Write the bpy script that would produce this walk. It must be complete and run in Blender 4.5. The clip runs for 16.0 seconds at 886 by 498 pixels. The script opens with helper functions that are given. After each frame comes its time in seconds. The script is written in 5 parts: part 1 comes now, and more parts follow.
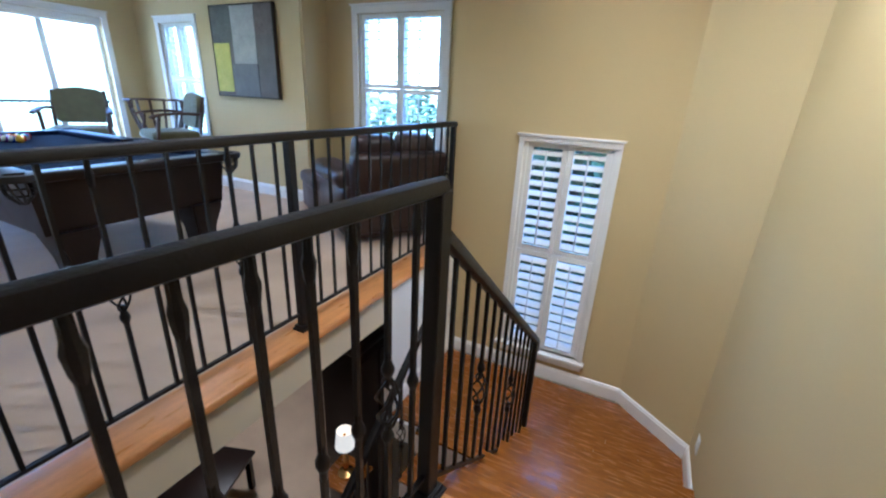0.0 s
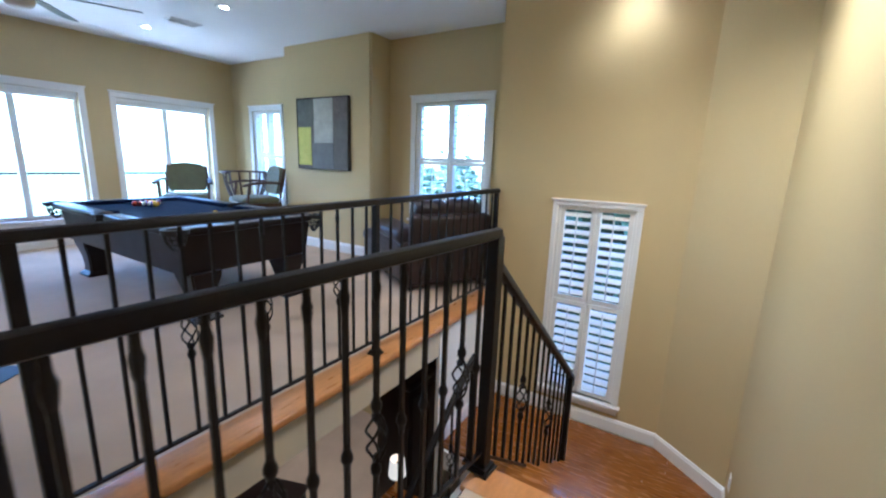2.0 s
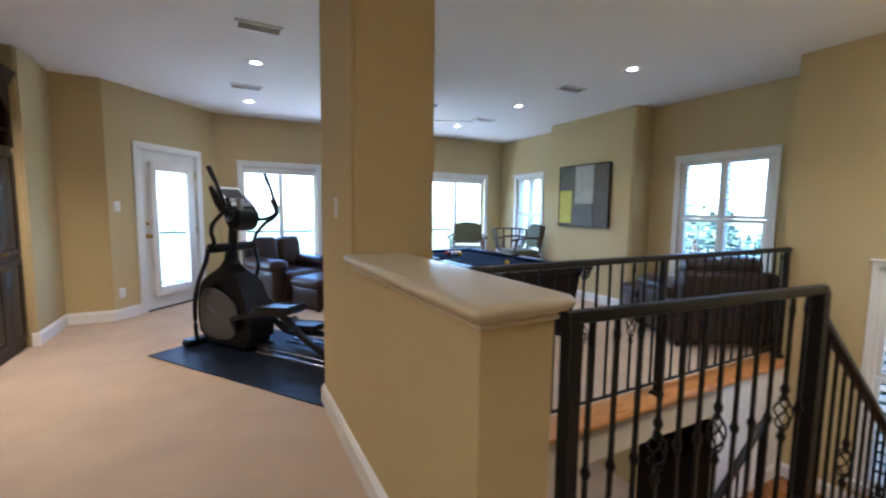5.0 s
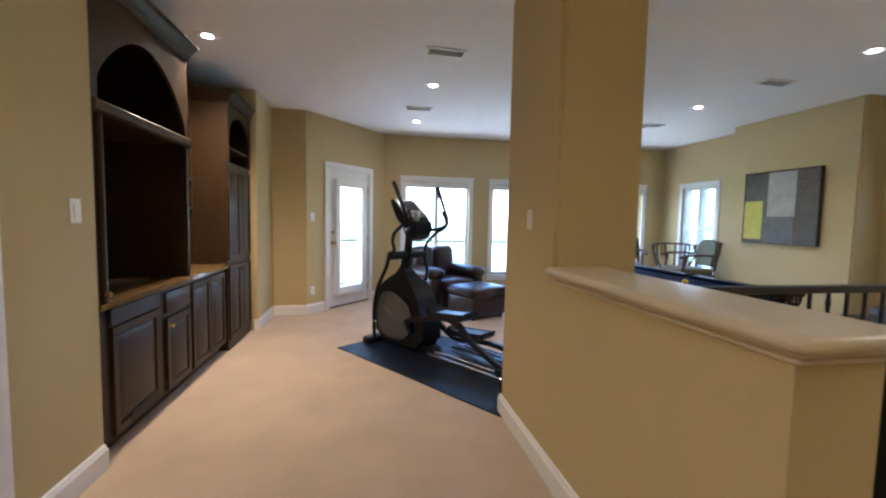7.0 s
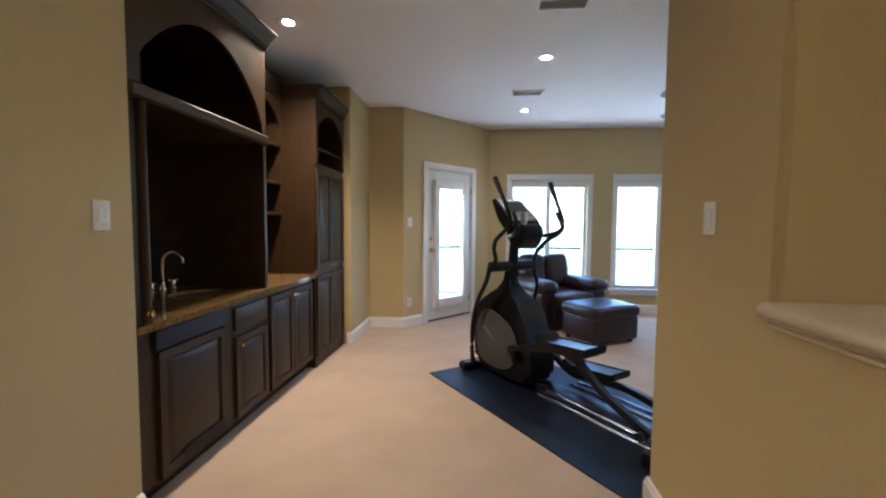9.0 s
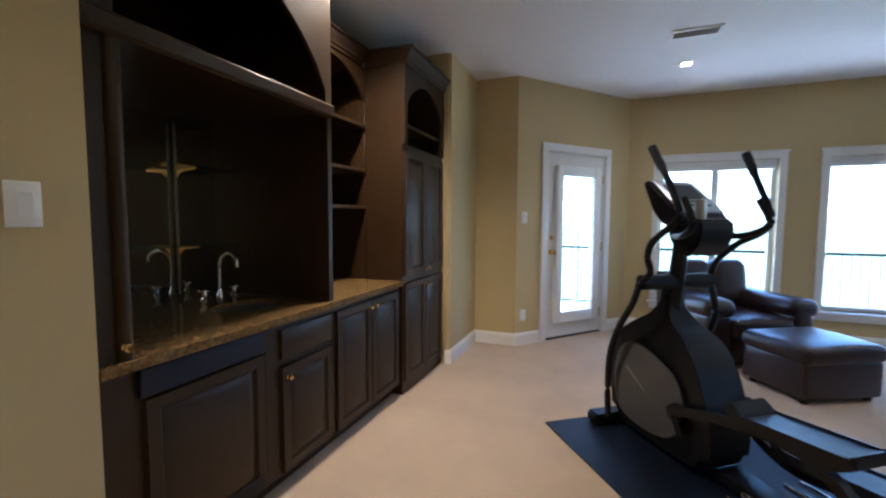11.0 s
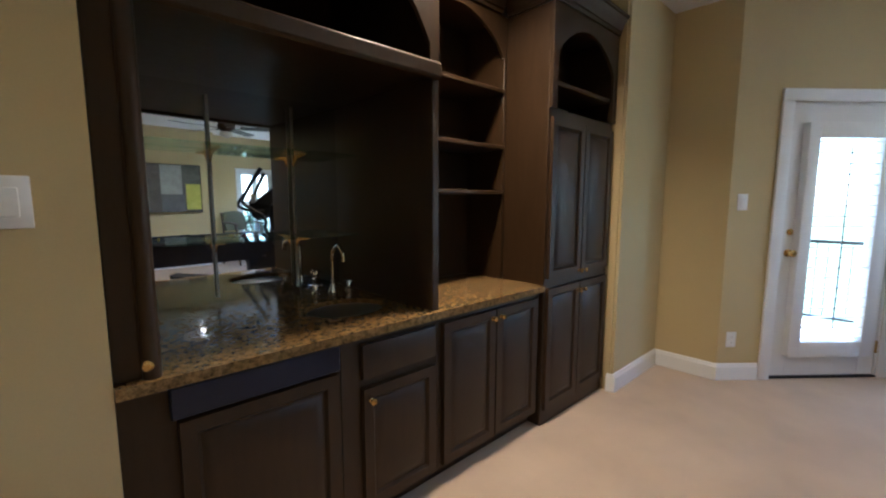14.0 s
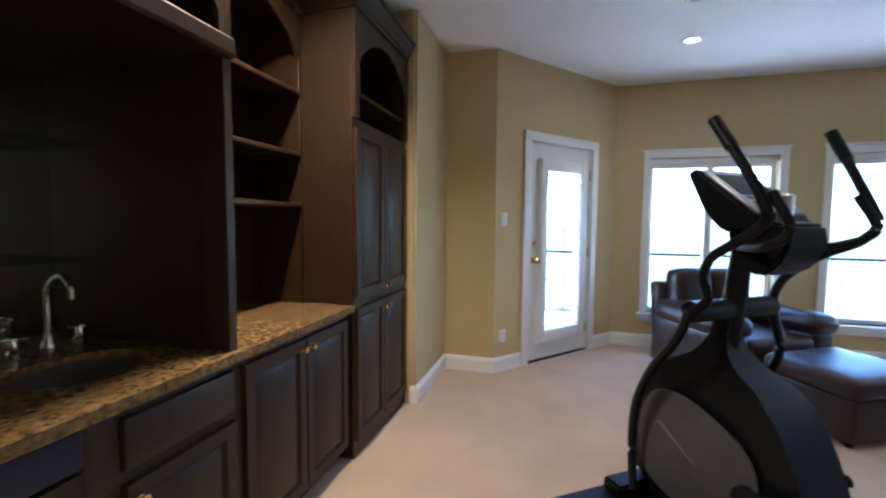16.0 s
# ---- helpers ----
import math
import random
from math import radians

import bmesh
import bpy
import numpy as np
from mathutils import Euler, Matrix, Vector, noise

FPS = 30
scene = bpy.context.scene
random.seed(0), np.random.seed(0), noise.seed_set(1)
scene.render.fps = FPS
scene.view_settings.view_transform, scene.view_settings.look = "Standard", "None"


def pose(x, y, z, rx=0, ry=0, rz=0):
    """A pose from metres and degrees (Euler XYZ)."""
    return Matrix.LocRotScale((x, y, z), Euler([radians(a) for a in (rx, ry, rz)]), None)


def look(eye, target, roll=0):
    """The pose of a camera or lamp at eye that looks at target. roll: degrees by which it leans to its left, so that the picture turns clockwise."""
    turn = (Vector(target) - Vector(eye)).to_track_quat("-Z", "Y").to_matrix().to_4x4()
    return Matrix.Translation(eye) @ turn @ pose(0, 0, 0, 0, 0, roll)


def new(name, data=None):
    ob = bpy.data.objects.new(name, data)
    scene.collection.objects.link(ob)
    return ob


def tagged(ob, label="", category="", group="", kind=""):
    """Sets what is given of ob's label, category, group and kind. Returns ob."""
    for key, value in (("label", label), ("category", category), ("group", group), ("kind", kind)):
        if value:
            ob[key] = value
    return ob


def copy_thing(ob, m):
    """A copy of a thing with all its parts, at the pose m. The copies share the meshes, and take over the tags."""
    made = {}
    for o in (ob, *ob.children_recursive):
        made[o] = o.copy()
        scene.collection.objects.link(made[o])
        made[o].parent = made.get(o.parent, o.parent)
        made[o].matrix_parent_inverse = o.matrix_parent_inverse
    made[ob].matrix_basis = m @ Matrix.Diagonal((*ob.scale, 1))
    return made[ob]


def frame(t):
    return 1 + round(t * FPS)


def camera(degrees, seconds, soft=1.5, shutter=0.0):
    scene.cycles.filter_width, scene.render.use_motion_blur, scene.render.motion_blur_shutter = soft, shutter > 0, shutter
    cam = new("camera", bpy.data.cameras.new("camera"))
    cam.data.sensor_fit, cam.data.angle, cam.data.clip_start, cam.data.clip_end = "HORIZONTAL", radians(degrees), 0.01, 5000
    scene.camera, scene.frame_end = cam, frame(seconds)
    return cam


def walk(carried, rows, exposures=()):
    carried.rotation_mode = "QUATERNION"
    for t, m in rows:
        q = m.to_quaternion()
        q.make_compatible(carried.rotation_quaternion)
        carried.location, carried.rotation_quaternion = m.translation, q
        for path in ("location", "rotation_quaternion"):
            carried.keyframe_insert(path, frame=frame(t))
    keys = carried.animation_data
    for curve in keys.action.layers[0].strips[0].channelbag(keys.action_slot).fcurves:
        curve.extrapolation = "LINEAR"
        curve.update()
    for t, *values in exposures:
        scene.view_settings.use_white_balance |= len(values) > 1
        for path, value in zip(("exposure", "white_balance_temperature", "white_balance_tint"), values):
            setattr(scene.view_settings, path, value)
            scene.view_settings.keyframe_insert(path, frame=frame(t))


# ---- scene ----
cam = camera(94.4, 16.0, soft=2.2, shutter=0.4)
PATH = [
    (0, (0.528, 0.746, 1.269), (-0.293, 2.432, 0.573), 2.9),
    (0.5, (0.569, 0.653, 1.29), (-0.285, 2.351, 0.667), 3.0),
    (1, (0.626, 0.539, 1.312), (-0.289, 2.228, 0.756), 2.9),
    (1.5, (0.688, 0.396, 1.323), (-0.293, 2.069, 0.836), 2.2),
    (2, (0.719, 0.211, 1.325), (-0.31, 1.875, 0.907), 2.1),
    (2.5, (0.689, -0.024, 1.344), (-0.363, 1.639, 0.98), 1.9),
    (3, (0.704, -0.206, 1.36), (-0.443, 1.402, 1.047), 1.8),
    (3.5, (0.811, -0.26, 1.387), (-0.524, 1.205, 1.115), 1.6),
    (4, (0.924, -0.355, 1.383), (-0.594, 0.926, 1.15), 1.5),
    (4.5, (0.942, -0.47, 1.374), (-0.724, 0.618, 1.172), 1.0),
    (5, (0.864, -0.645, 1.382), (-0.897, 0.284, 1.195), 0.7),
    (7.5, (0.62, -1.019, 1.373), (-1.364, -0.803, 1.246), 1.1),
    (8, (0.422, -0.925, 1.36), (-1.574, -0.843, 1.246), 0.8),
    (10.5, (-0.723, -0.9, 1.36), (-2.632, -1.478, 1.217), 0.3),
    (11, (-0.95, -0.996, 1.348), (-2.805, -1.73, 1.21), 0.3),
    (11.5, (-1.137, -1.081, 1.352), (-2.901, -2.012, 1.201), 0.4),
    (12, (-1.37, -1.003, 1.379), (-2.934, -2.236, 1.198), 0.5),
    (12.5, (-1.514, -1.029, 1.369), (-2.933, -2.423, 1.17), 0.3),
    (13, (-1.565, -1.044, 1.366), (-2.904, -2.514, 1.156), 0.1),
    (13.5, (-1.593, -1.063, 1.361), (-2.918, -2.546, 1.146), -0.0),
    (14, (-1.636, -1.054, 1.389), (-2.981, -2.516, 1.157), 0.1),
    (14.5, (-1.628, -1.25, 1.382), (-3.169, -2.506, 1.161), 0.6),
    (15, (-1.627, -1.389, 1.367), (-3.351, -2.383, 1.177), 1.0),
    (15.5, (-1.638, -1.371, 1.363), (-3.475, -2.147, 1.206), 0.6),
    (16, (-1.677, -1.315, 1.356), (-3.595, -1.866, 1.225), 0.5),
]
walk(cam, [(t, look(eye, target, roll)) for t, eye, target, roll in PATH], [(0, 3.9, 4350, 14), (3.5, 3.84, 4500, 15), (5, 3.66, 4700, 16), (7.7, 3.64, 5000, 16), (11, 3.3, 4650, 14), (13, 3.24, 4850, 14), (16, 3.46, 4600, 15)])

# ---- world, lamps ----
world = bpy.data.worlds.new("sky")
scene.world = world
world.use_nodes = True
_wn = world.node_tree.nodes
_sky = _wn.new("ShaderNodeTexSky")
_sky.sky_type = "NISHITA"
_sky.sun_disc = False
_sky.sun_elevation, _sky.sun_rotation = radians(55), radians(180)
world.node_tree.links.new(_sky.outputs[0], _wn["Background"].inputs[0])
_wn["Background"].inputs[1].default_value = 0.15
sun = new("sun", bpy.data.lights.new("sun", "SUN"))
sun.data.energy, sun.data.angle, sun.data.color = 3.0, radians(0.6), (1.0, 0.95, 0.87)
sun.matrix_world = look((0, -14, 20), (0, 0, 0))
CEIL, LAND, LOW = 2.85, -1.16, -3.0


def spot(x, y, power, blend=1.0, size=140, z=CEIL - 0.03, color=(1.0, 0.80, 0.53)):
    """A ceiling spot: the bulb of a recessed light, or an unseen added fill."""
    lamp = new("downlight_or_fill", bpy.data.lights.new("downlight_or_fill", "SPOT"))
    lamp.data.energy, lamp.data.color = power, color
    lamp.data.spot_size, lamp.data.spot_blend, lamp.data.shadow_soft_size = radians(size), blend, 0.09
    lamp.matrix_world = pose(x, y, z)
    return lamp


# the last three are unseen, added to brighten the stair walls and the hall
CANS = [(-2.09, 3.08, 5), (-3.87, 3.02, 5), (-5.5, 2.96, 5), (0.07, 3.84, 2.6), (-3.05, -2.33, 28),
        (-3.83, -0.33, 3), (-5.53, -0.33, 3.5), (0.60, 2.55, 24), (1.2, -2.12, 12.5), (-0.5, -1.15, 1.2)]
for _x, _y, _p in CANS:
    spot(_x, _y, _p, size=140 if _x < 1 else 172, color=(1.0, 0.70, 0.38) if _y < -2.3 else (1.0, 0.80, 0.53))
# two unseen fill spots added to brighten the storey below; no fittings there
for _x, _y in ((-3.2, 3.4), (-2.4, 1.6)):
    spot(_x, _y, 8, z=-0.33)


# ---- materials ----
def material(name, color, rough=0.5, metal=0.0, var=0.12, scale=6.0, fine=90.0, bump=0.15, coat=0.0, second=None, sheen=0.0, spec=0.5, stretch=(1, 1, 1)):
    """A surface with broad and fine variation in colour, gloss and relief."""
    m = bpy.data.materials.new(name)
    m.use_nodes = True
    nt = m.node_tree
    n, l = nt.nodes, nt.links
    b = n["Principled BSDF"]
    tc = n.new("ShaderNodeTexCoord")
    mp = n.new("ShaderNodeMapping")
    mp.inputs["Scale"].default_value = stretch
    l.new(tc.outputs["Object"], mp.inputs[0])
    big, small = n.new("ShaderNodeTexNoise"), n.new("ShaderNodeTexNoise")
    for t, s, d in ((big, scale, 4), (small, fine, 3)):
        t.inputs["Scale"].default_value, t.inputs["Detail"].default_value = s, d
        l.new(mp.outputs[0], t.inputs["Vector"])
    mix = n.new("ShaderNodeMix")
    mix.data_type = "FLOAT"
    mix.inputs[0].default_value = 0.4
    l.new(big.outputs[0], mix.inputs[2]); l.new(small.outputs[0], mix.inputs[3])
    ramp = n.new("ShaderNodeValToRGB")
    c2 = second or tuple(min(1, c * (1 + var)) for c in color)
    c1 = tuple(c * (1 - var) for c in color) if not second else color
    ramp.color_ramp.elements[0].position, ramp.color_ramp.elements[1].position = 0.32, 0.68
    ramp.color_ramp.elements[0].color, ramp.color_ramp.elements[1].color = (*c1, 1), (*c2, 1)
    l.new(mix.outputs[0], ramp.inputs[0]); l.new(ramp.outputs[0], b.inputs["Base Color"])
    mr = n.new("ShaderNodeMapRange")
    gap = min(0.08, rough * 0.4, 0.02 + var)
    mr.inputs[3].default_value, mr.inputs[4].default_value = rough - gap, min(1, rough + gap)
    l.new(big.outputs[0], mr.inputs[0]); l.new(mr.outputs[0], b.inputs["Roughness"])
    bp = n.new("ShaderNodeBump")
    bp.inputs["Strength"].default_value, bp.inputs["Distance"].default_value = bump, 0.004
    l.new(small.outputs[0], bp.inputs["Height"]); l.new(bp.outputs[0], b.inputs["Normal"])
    b.inputs["Metallic"].default_value = metal
    b.inputs["Specular IOR Level"].default_value = spec
    b.inputs["Coat Weight"].default_value = coat
    b.inputs["Sheen Weight"].default_value = sheen
    return m


def glow(name, color, strength):
    m = bpy.data.materials.new(name)
    m.use_nodes = True
    b = m.node_tree.nodes["Principled BSDF"]
    b.inputs["Base Color"].default_value = (*color, 1)
    b.inputs["Emission Color"].default_value, b.inputs["Emission Strength"].default_value = (*color, 1), strength
    return m


def glassy(name, tint=(0.97, 0.99, 0.98), gloss=0.03):
    """Thin clear pane: lets light straight through and mirrors a little."""
    m = bpy.data.materials.new(name)
    m.use_nodes = True
    nt = m.node_tree
    n, l = nt.nodes, nt.links
    tr, gl, mx, lw, pw, sc = [n.new("ShaderNode" + k) for k in ("BsdfTransparent", "BsdfGlossy", "MixShader", "LayerWeight", "Math", "MapRange")]
    tr.inputs[0].default_value = (*tint, 1)
    gl.inputs["Roughness"].default_value = 0.02
    pw.operation = "POWER"
    pw.inputs[1].default_value = 5.0
    sc.inputs[3].default_value, sc.inputs[4].default_value = gloss, 0.7
    l.new(lw.outputs["Facing"], pw.inputs[0]); l.new(pw.outputs[0], sc.inputs[0]); l.new(sc.outputs[0], mx.inputs[0])
    l.new(tr.outputs[0], mx.inputs[1]); l.new(gl.outputs[0], mx.inputs[2])
    l.new(mx.outputs[0], n["Material Output"].inputs[0])
    return m


PAINT = material("tan_wall_paint", (0.54, 0.428, 0.205), 0.7, var=0.03, scale=1.5, fine=160, bump=0.12)
CEILING = material("ceiling_paint", (0.83, 0.82, 0.80), 0.85, var=0.02, scale=2, fine=140, bump=0.12)
WHITE = material("white_trim_paint", (0.80, 0.79, 0.76), 0.35, var=0.03, scale=4, fine=60, bump=0.04)
CREAM = material("cream_cap_paint", (0.62, 0.53, 0.37), 0.3, var=0.012, scale=3, fine=60, bump=0.01)
CARPET = material("beige_carpet", (0.50, 0.385, 0.272), 0.95, var=0.14, scale=2.6, fine=260, bump=0.9, sheen=0.1)
OAK = material("polished_oak", (0.10, 0.030, 0.003), 0.26, scale=7, fine=45, bump=0.06, coat=0.25, stretch=(1, 9, 9), second=(0.31, 0.112, 0.009))
OAKTRIM = material("oak_nosing", (0.48, 0.22, 0.06), 0.3, var=0.2, scale=6, fine=50, bump=0.05, stretch=(6, 1, 6))
IRON = material("black_wrought_iron", (0.007, 0.006, 0.006), 0.42, metal=0.1, spec=0.3, var=0.3, scale=20, fine=180, bump=0.2)
ESPRESSO = material("espresso_stained_wood", (0.036, 0.0196, 0.0074), 0.42, var=0.18, scale=5, fine=70, bump=0.06, spec=0.28, stretch=(8, 8, 1))
MAHOG = material("dark_mahogany", (0.010, 0.005, 0.004), 0.35, var=0.25, scale=5, fine=60, bump=0.05, spec=0.28)
LEATHER = material("burgundy_brown_leather", (0.028, 0.014, 0.013), 0.36, var=0.25, scale=4, fine=140, bump=0.25)
FELT = material("navy_cloth", (0.004, 0.010, 0.032), 0.95, var=0.1, scale=5, fine=300, bump=0.2, spec=0.1)
MATRUB = material("navy_rubber_mat", (0.003, 0.0065, 0.018), 0.5, var=0.2, scale=8, fine=200, bump=0.3, spec=0.3)
BLACKP = material("black_plastic", (0.005, 0.0055, 0.0075), 0.38, spec=0.3, var=0.2, scale=12, fine=150, bump=0.08)
GREYP = material("grey_plastic", (0.07, 0.07, 0.075), 0.45, var=0.15, scale=12, fine=150, bump=0.08)
SILVER = material("silver_metal", (0.42, 0.42, 0.43), 0.35, metal=1.0, var=0.05, bump=0.02)
CHROME = material("chrome", (0.8, 0.8, 0.8), 0.08, metal=1.0, var=0.03, bump=0.0)
BRASS = material("brass", (0.72, 0.48, 0.16), 0.22, metal=1.0, var=0.08, bump=0.02)
MIRROR = material("mirror_silvering", (0.85, 0.87, 0.86), 0.0, metal=1.0, var=0.01, bump=0.0)
GLASS = glassy("clear_glass")
BULB = glow("lamp_lens", (1.0, 0.86, 0.66), 9.0)
DECK = material("balcony_concrete", (0.64, 0.62, 0.58), 0.8, var=0.15, scale=3)
GRASS = material("lawn", (0.17, 0.21, 0.11), 0.9, var=0.4, scale=0.8, fine=20)


# ---- mesh helpers ----
def box(bm, x0, x1, y0, y1, z0, z1, m=None):
    vs = bmesh.ops.create_cube(bm, size=1.0)["verts"]
    t = Matrix.Translation(((x0 + x1) / 2, (y0 + y1) / 2, (z0 + z1) / 2)) @ Matrix.Diagonal((abs(x1 - x0), abs(y1 - y0), abs(z1 - z0), 1))
    bmesh.ops.transform(bm, matrix=(m @ t) if m else t, verts=vs)
    return vs


def soft_box(x0, x1, y0, y1, z0, z1, w=0.01, seg=2):
    bm = bmesh.new()
    box(bm, x0, x1, y0, y1, z0, z1)
    bmesh.ops.bevel(bm, geom=bm.edges[:], offset=w, segments=seg, affect="EDGES", profile=0.5)
    return bm


def rod(bm, a, b, r, r2=None, seg=10):
    a, b = Vector(a), Vector(b)
    d = b - a
    vs = bmesh.ops.create_cone(bm, cap_ends=True, segments=seg, radius1=r, radius2=r if r2 is None else r2, depth=d.length)["verts"]
    bmesh.ops.transform(bm, matrix=Matrix.Translation((a + b) / 2) @ d.to_track_quat("Z", "Y").to_matrix().to_4x4(), verts=vs)
    return vs


def sweep(bm, pts, section, closed=False, caps=True):
    """A section [(u, v)] carried along pts; u lies to the side, v upwards as far as it can."""
    pts = [Vector(p) for p in pts]
    rings = []
    for i, p in enumerate(pts):
        a = pts[i - 1] if (i or closed) else p
        b = pts[(i + 1) % len(pts)] if (i + 1 < len(pts) or closed) else p
        d = (b - a).normalized()
        side = d.cross(Vector((0, 0, 1)))
        if side.length < 0.05:
            side = rings[-1][1] if rings else Vector((1, 0, 0))
        side = side.normalized()
        up = side.cross(d).normalized()
        k = 1.0
        if 0 < i < len(pts) - 1 or closed:
            d1, d2 = (p - a).normalized(), (b - p).normalized()
            k = 1 / max(0.5, math.sqrt(max(0.25, (1 + d1.dot(d2)) / 2)))
        rings.append(([bm.verts.new(p + side * u * k + up * v) for u, v in section], side))
    n = len(section)
    for i in range(len(rings) - (0 if closed else 1)):
        r1, r2 = rings[i][0], rings[(i + 1) % len(rings)][0]
        for j in range(n):
            bm.faces.new((r1[j], r1[(j + 1) % n], r2[(j + 1) % n], r2[j]))
    if caps and not closed:
        bm.faces.new(rings[0][0]); bm.faces.new(rings[-1][0][::-1])


def circle(r, n=10):
    return [(r * math.cos(6.2832 * i / n), r * math.sin(6.2832 * i / n)) for i in range(n)]


def curve_pts(pts, n=6):
    """A smooth line through pts."""
    p = [Vector(q) for q in pts]
    p = [p[0] * 2 - p[1]] + p + [p[-1] * 2 - p[-2]]
    out = []
    for i in range(1, len(p) - 2):
        for k in range(n):
            t = k / n
            out.append(0.5 * (2 * p[i] + (p[i + 1] - p[i - 1]) * t + (2 * p[i - 1] - 5 * p[i] + 4 * p[i + 1] - p[i + 2]) * t * t + (3 * p[i] - p[i - 1] - 3 * p[i + 1] + p[i + 2]) * t ** 3))
    return out + [p[-2]]


def lathe(bm, profile, seg=14, m=None):
    rings = [[bm.verts.new((r * math.cos(6.28318 * i / seg), r * math.sin(6.28318 * i / seg), z)) for i in range(seg)] for r, z in profile]
    for a, b in zip(rings, rings[1:]):
        for i in range(seg):
            bm.faces.new((a[i], a[(i + 1) % seg], b[(i + 1) % seg], b[i]))
    bm.faces.new(rings[0][::-1]); bm.faces.new(rings[-1])
    if m:
        bmesh.ops.transform(bm, matrix=m, verts=[v for r in rings for v in r])


def prism(bm, outline, y0, y1, m=None):
    """An outline [(x, z)] given depth from y0 to y1."""
    a = [bm.verts.new((x, y0, z)) for x, z in outline]
    b = [bm.verts.new((x, y1, z)) for x, z in outline]
    n = len(outline)
    bm.faces.new(a); bm.faces.new(b[::-1])
    for i in range(n):
        bm.faces.new((a[i], b[i], b[(i + 1) % n], a[(i + 1) % n]))
    if m:
        bmesh.ops.transform(bm, matrix=m, verts=a + b)


def mesh_of(name, bm, mat, smooth=True):
    bmesh.ops.recalc_face_normals(bm, faces=bm.faces[:])
    me = bpy.data.meshes.new(name)
    bm.to_mesh(me)
    bm.free()
    me.materials.append(mat)
    if smooth:
        for p in me.polygons:
            p.use_smooth = True
        me.set_sharp_from_angle(angle=radians(38))
    return me


def part(name, bm, mat, parent=None, label="", m=None, smooth=True):
    """Links a bmesh as one mesh object, under a thing or a part."""
    ob = new(name, mesh_of(name, bm, mat, smooth))
    if parent:
        ob.parent = parent
    if m:
        ob.matrix_basis = m
    return tagged(ob, label) if label else ob


def again(name, ob, parent, m):
    """The same mesh once more, as a part of its own."""
    o = new(name, ob.data)
    o.parent = parent
    o.matrix_basis = m
    return o


def thing(name, m, label, category, group="", kind=""):
    e = new(name)
    e.empty_display_size = 0.1
    e.matrix_basis = m
    return tagged(e, label, category, group, kind)


def solo(name, bm, mat, label, category, group="", kind="", m=None):
    return tagged(part(name, bm, mat, None, m=m), label, category, group, kind)


# ---- structure ----
def wall(name, p0, p1, z0, z1, thick, openings=(), mat=PAINT, label="tan painted plaster wall"):
    """A wall whose inner face runs from p0 to p1, with its body to the right of that way. openings: (s0, s1, z0, z1)."""
    a, b = Vector((*p0, 0)), Vector((*p1, 0))
    d = (b - a)
    L = d.length
    m = Matrix.Translation(a) @ Matrix.Rotation(math.atan2(d.y, d.x), 4, "Z")
    ss = sorted({0, L, *[o[0] for o in openings], *[o[1] for o in openings]})
    bm = bmesh.new()
    for s0, s1 in zip(ss, ss[1:]):
        mid = (s0 + s1) / 2
        holes = sorted((o[2], o[3]) for o in openings if o[0] < mid < o[1])
        z = z0
        for h0, h1 in holes + [(z1, z1)]:
            if h0 - z > 1e-4:
                box(bm, s0, s1, -thick, 0, z, h0)
            z = h1
    bmesh.ops.remove_doubles(bm, verts=bm.verts[:], dist=1e-5)
    ob = part(name, bm, mat, m=m, smooth=False)
    return tagged(ob, label, "wall", kind="structure"), m


def baseboard(pts, z=0.0, label="white painted baseboard with a moulded top"):
    bm = bmesh.new()
    sweep(bm, [(x, y, z) for x, y in pts], [(-0.001, 0.0), (0.016, 0.0), (0.016, 0.105), (0.010, 0.118), (0.008, 0.128), (-0.001, 0.135)])
    return tagged(part("baseboard", bm, WHITE, smooth=False), label, "baseboard", kind="structure")


# window openings on the west wall, from the south corner northwards
WX, WY = -6.61, 4.735
A0, A1 = Vector((-5.294, -1.876)), Vector((WX, -0.756))
WW = [(-0.40, 0.78), (1.22, 2.53), (2.95, 4.29)]
WZ = (0.38, 2.06)
wall("wall_west", (WX, WY), tuple(A1), 0, CEIL, 0.2, [(WY - b, WY - a, *WZ) for a, b in WW])
# room north wall in two stretches, and the flat breast with the painting between them
NC, NE = (-6.06, -5.30), (-2.563, -1.51)
NZ = (0.55, 2.05)
BX, BY = (-4.674, -3.0), 4.355
GX = -1.04
wall("wall_north", (BX[0], WY), (WX, WY), 0, CEIL, 0.2, [(BX[0] - NC[1], BX[0] - NC[0], *NZ)])
wall("wall_north_bay", (GX - 0.04, WY), (BX[1], WY), 0, CEIL, 0.2, [(GX - 0.04 - NE[1], GX - 0.04 - NE[0], *NZ)])
bm = bmesh.new()
box(bm, BX[0], BX[1], BY, WY + 0.2, 0, CEIL)
bmesh.ops.bevel(bm, geom=[e for e in bm.edges if abs(e.verts[0].co.z - e.verts[1].co.z) > 1 and e.verts[0].co.y < BY + 0.1], offset=0.02, segments=3, affect="EDGES")
tagged(part("wall_breast", bm, PAINT), "tan painted wall breast behind the painting", "wall", kind="structure")
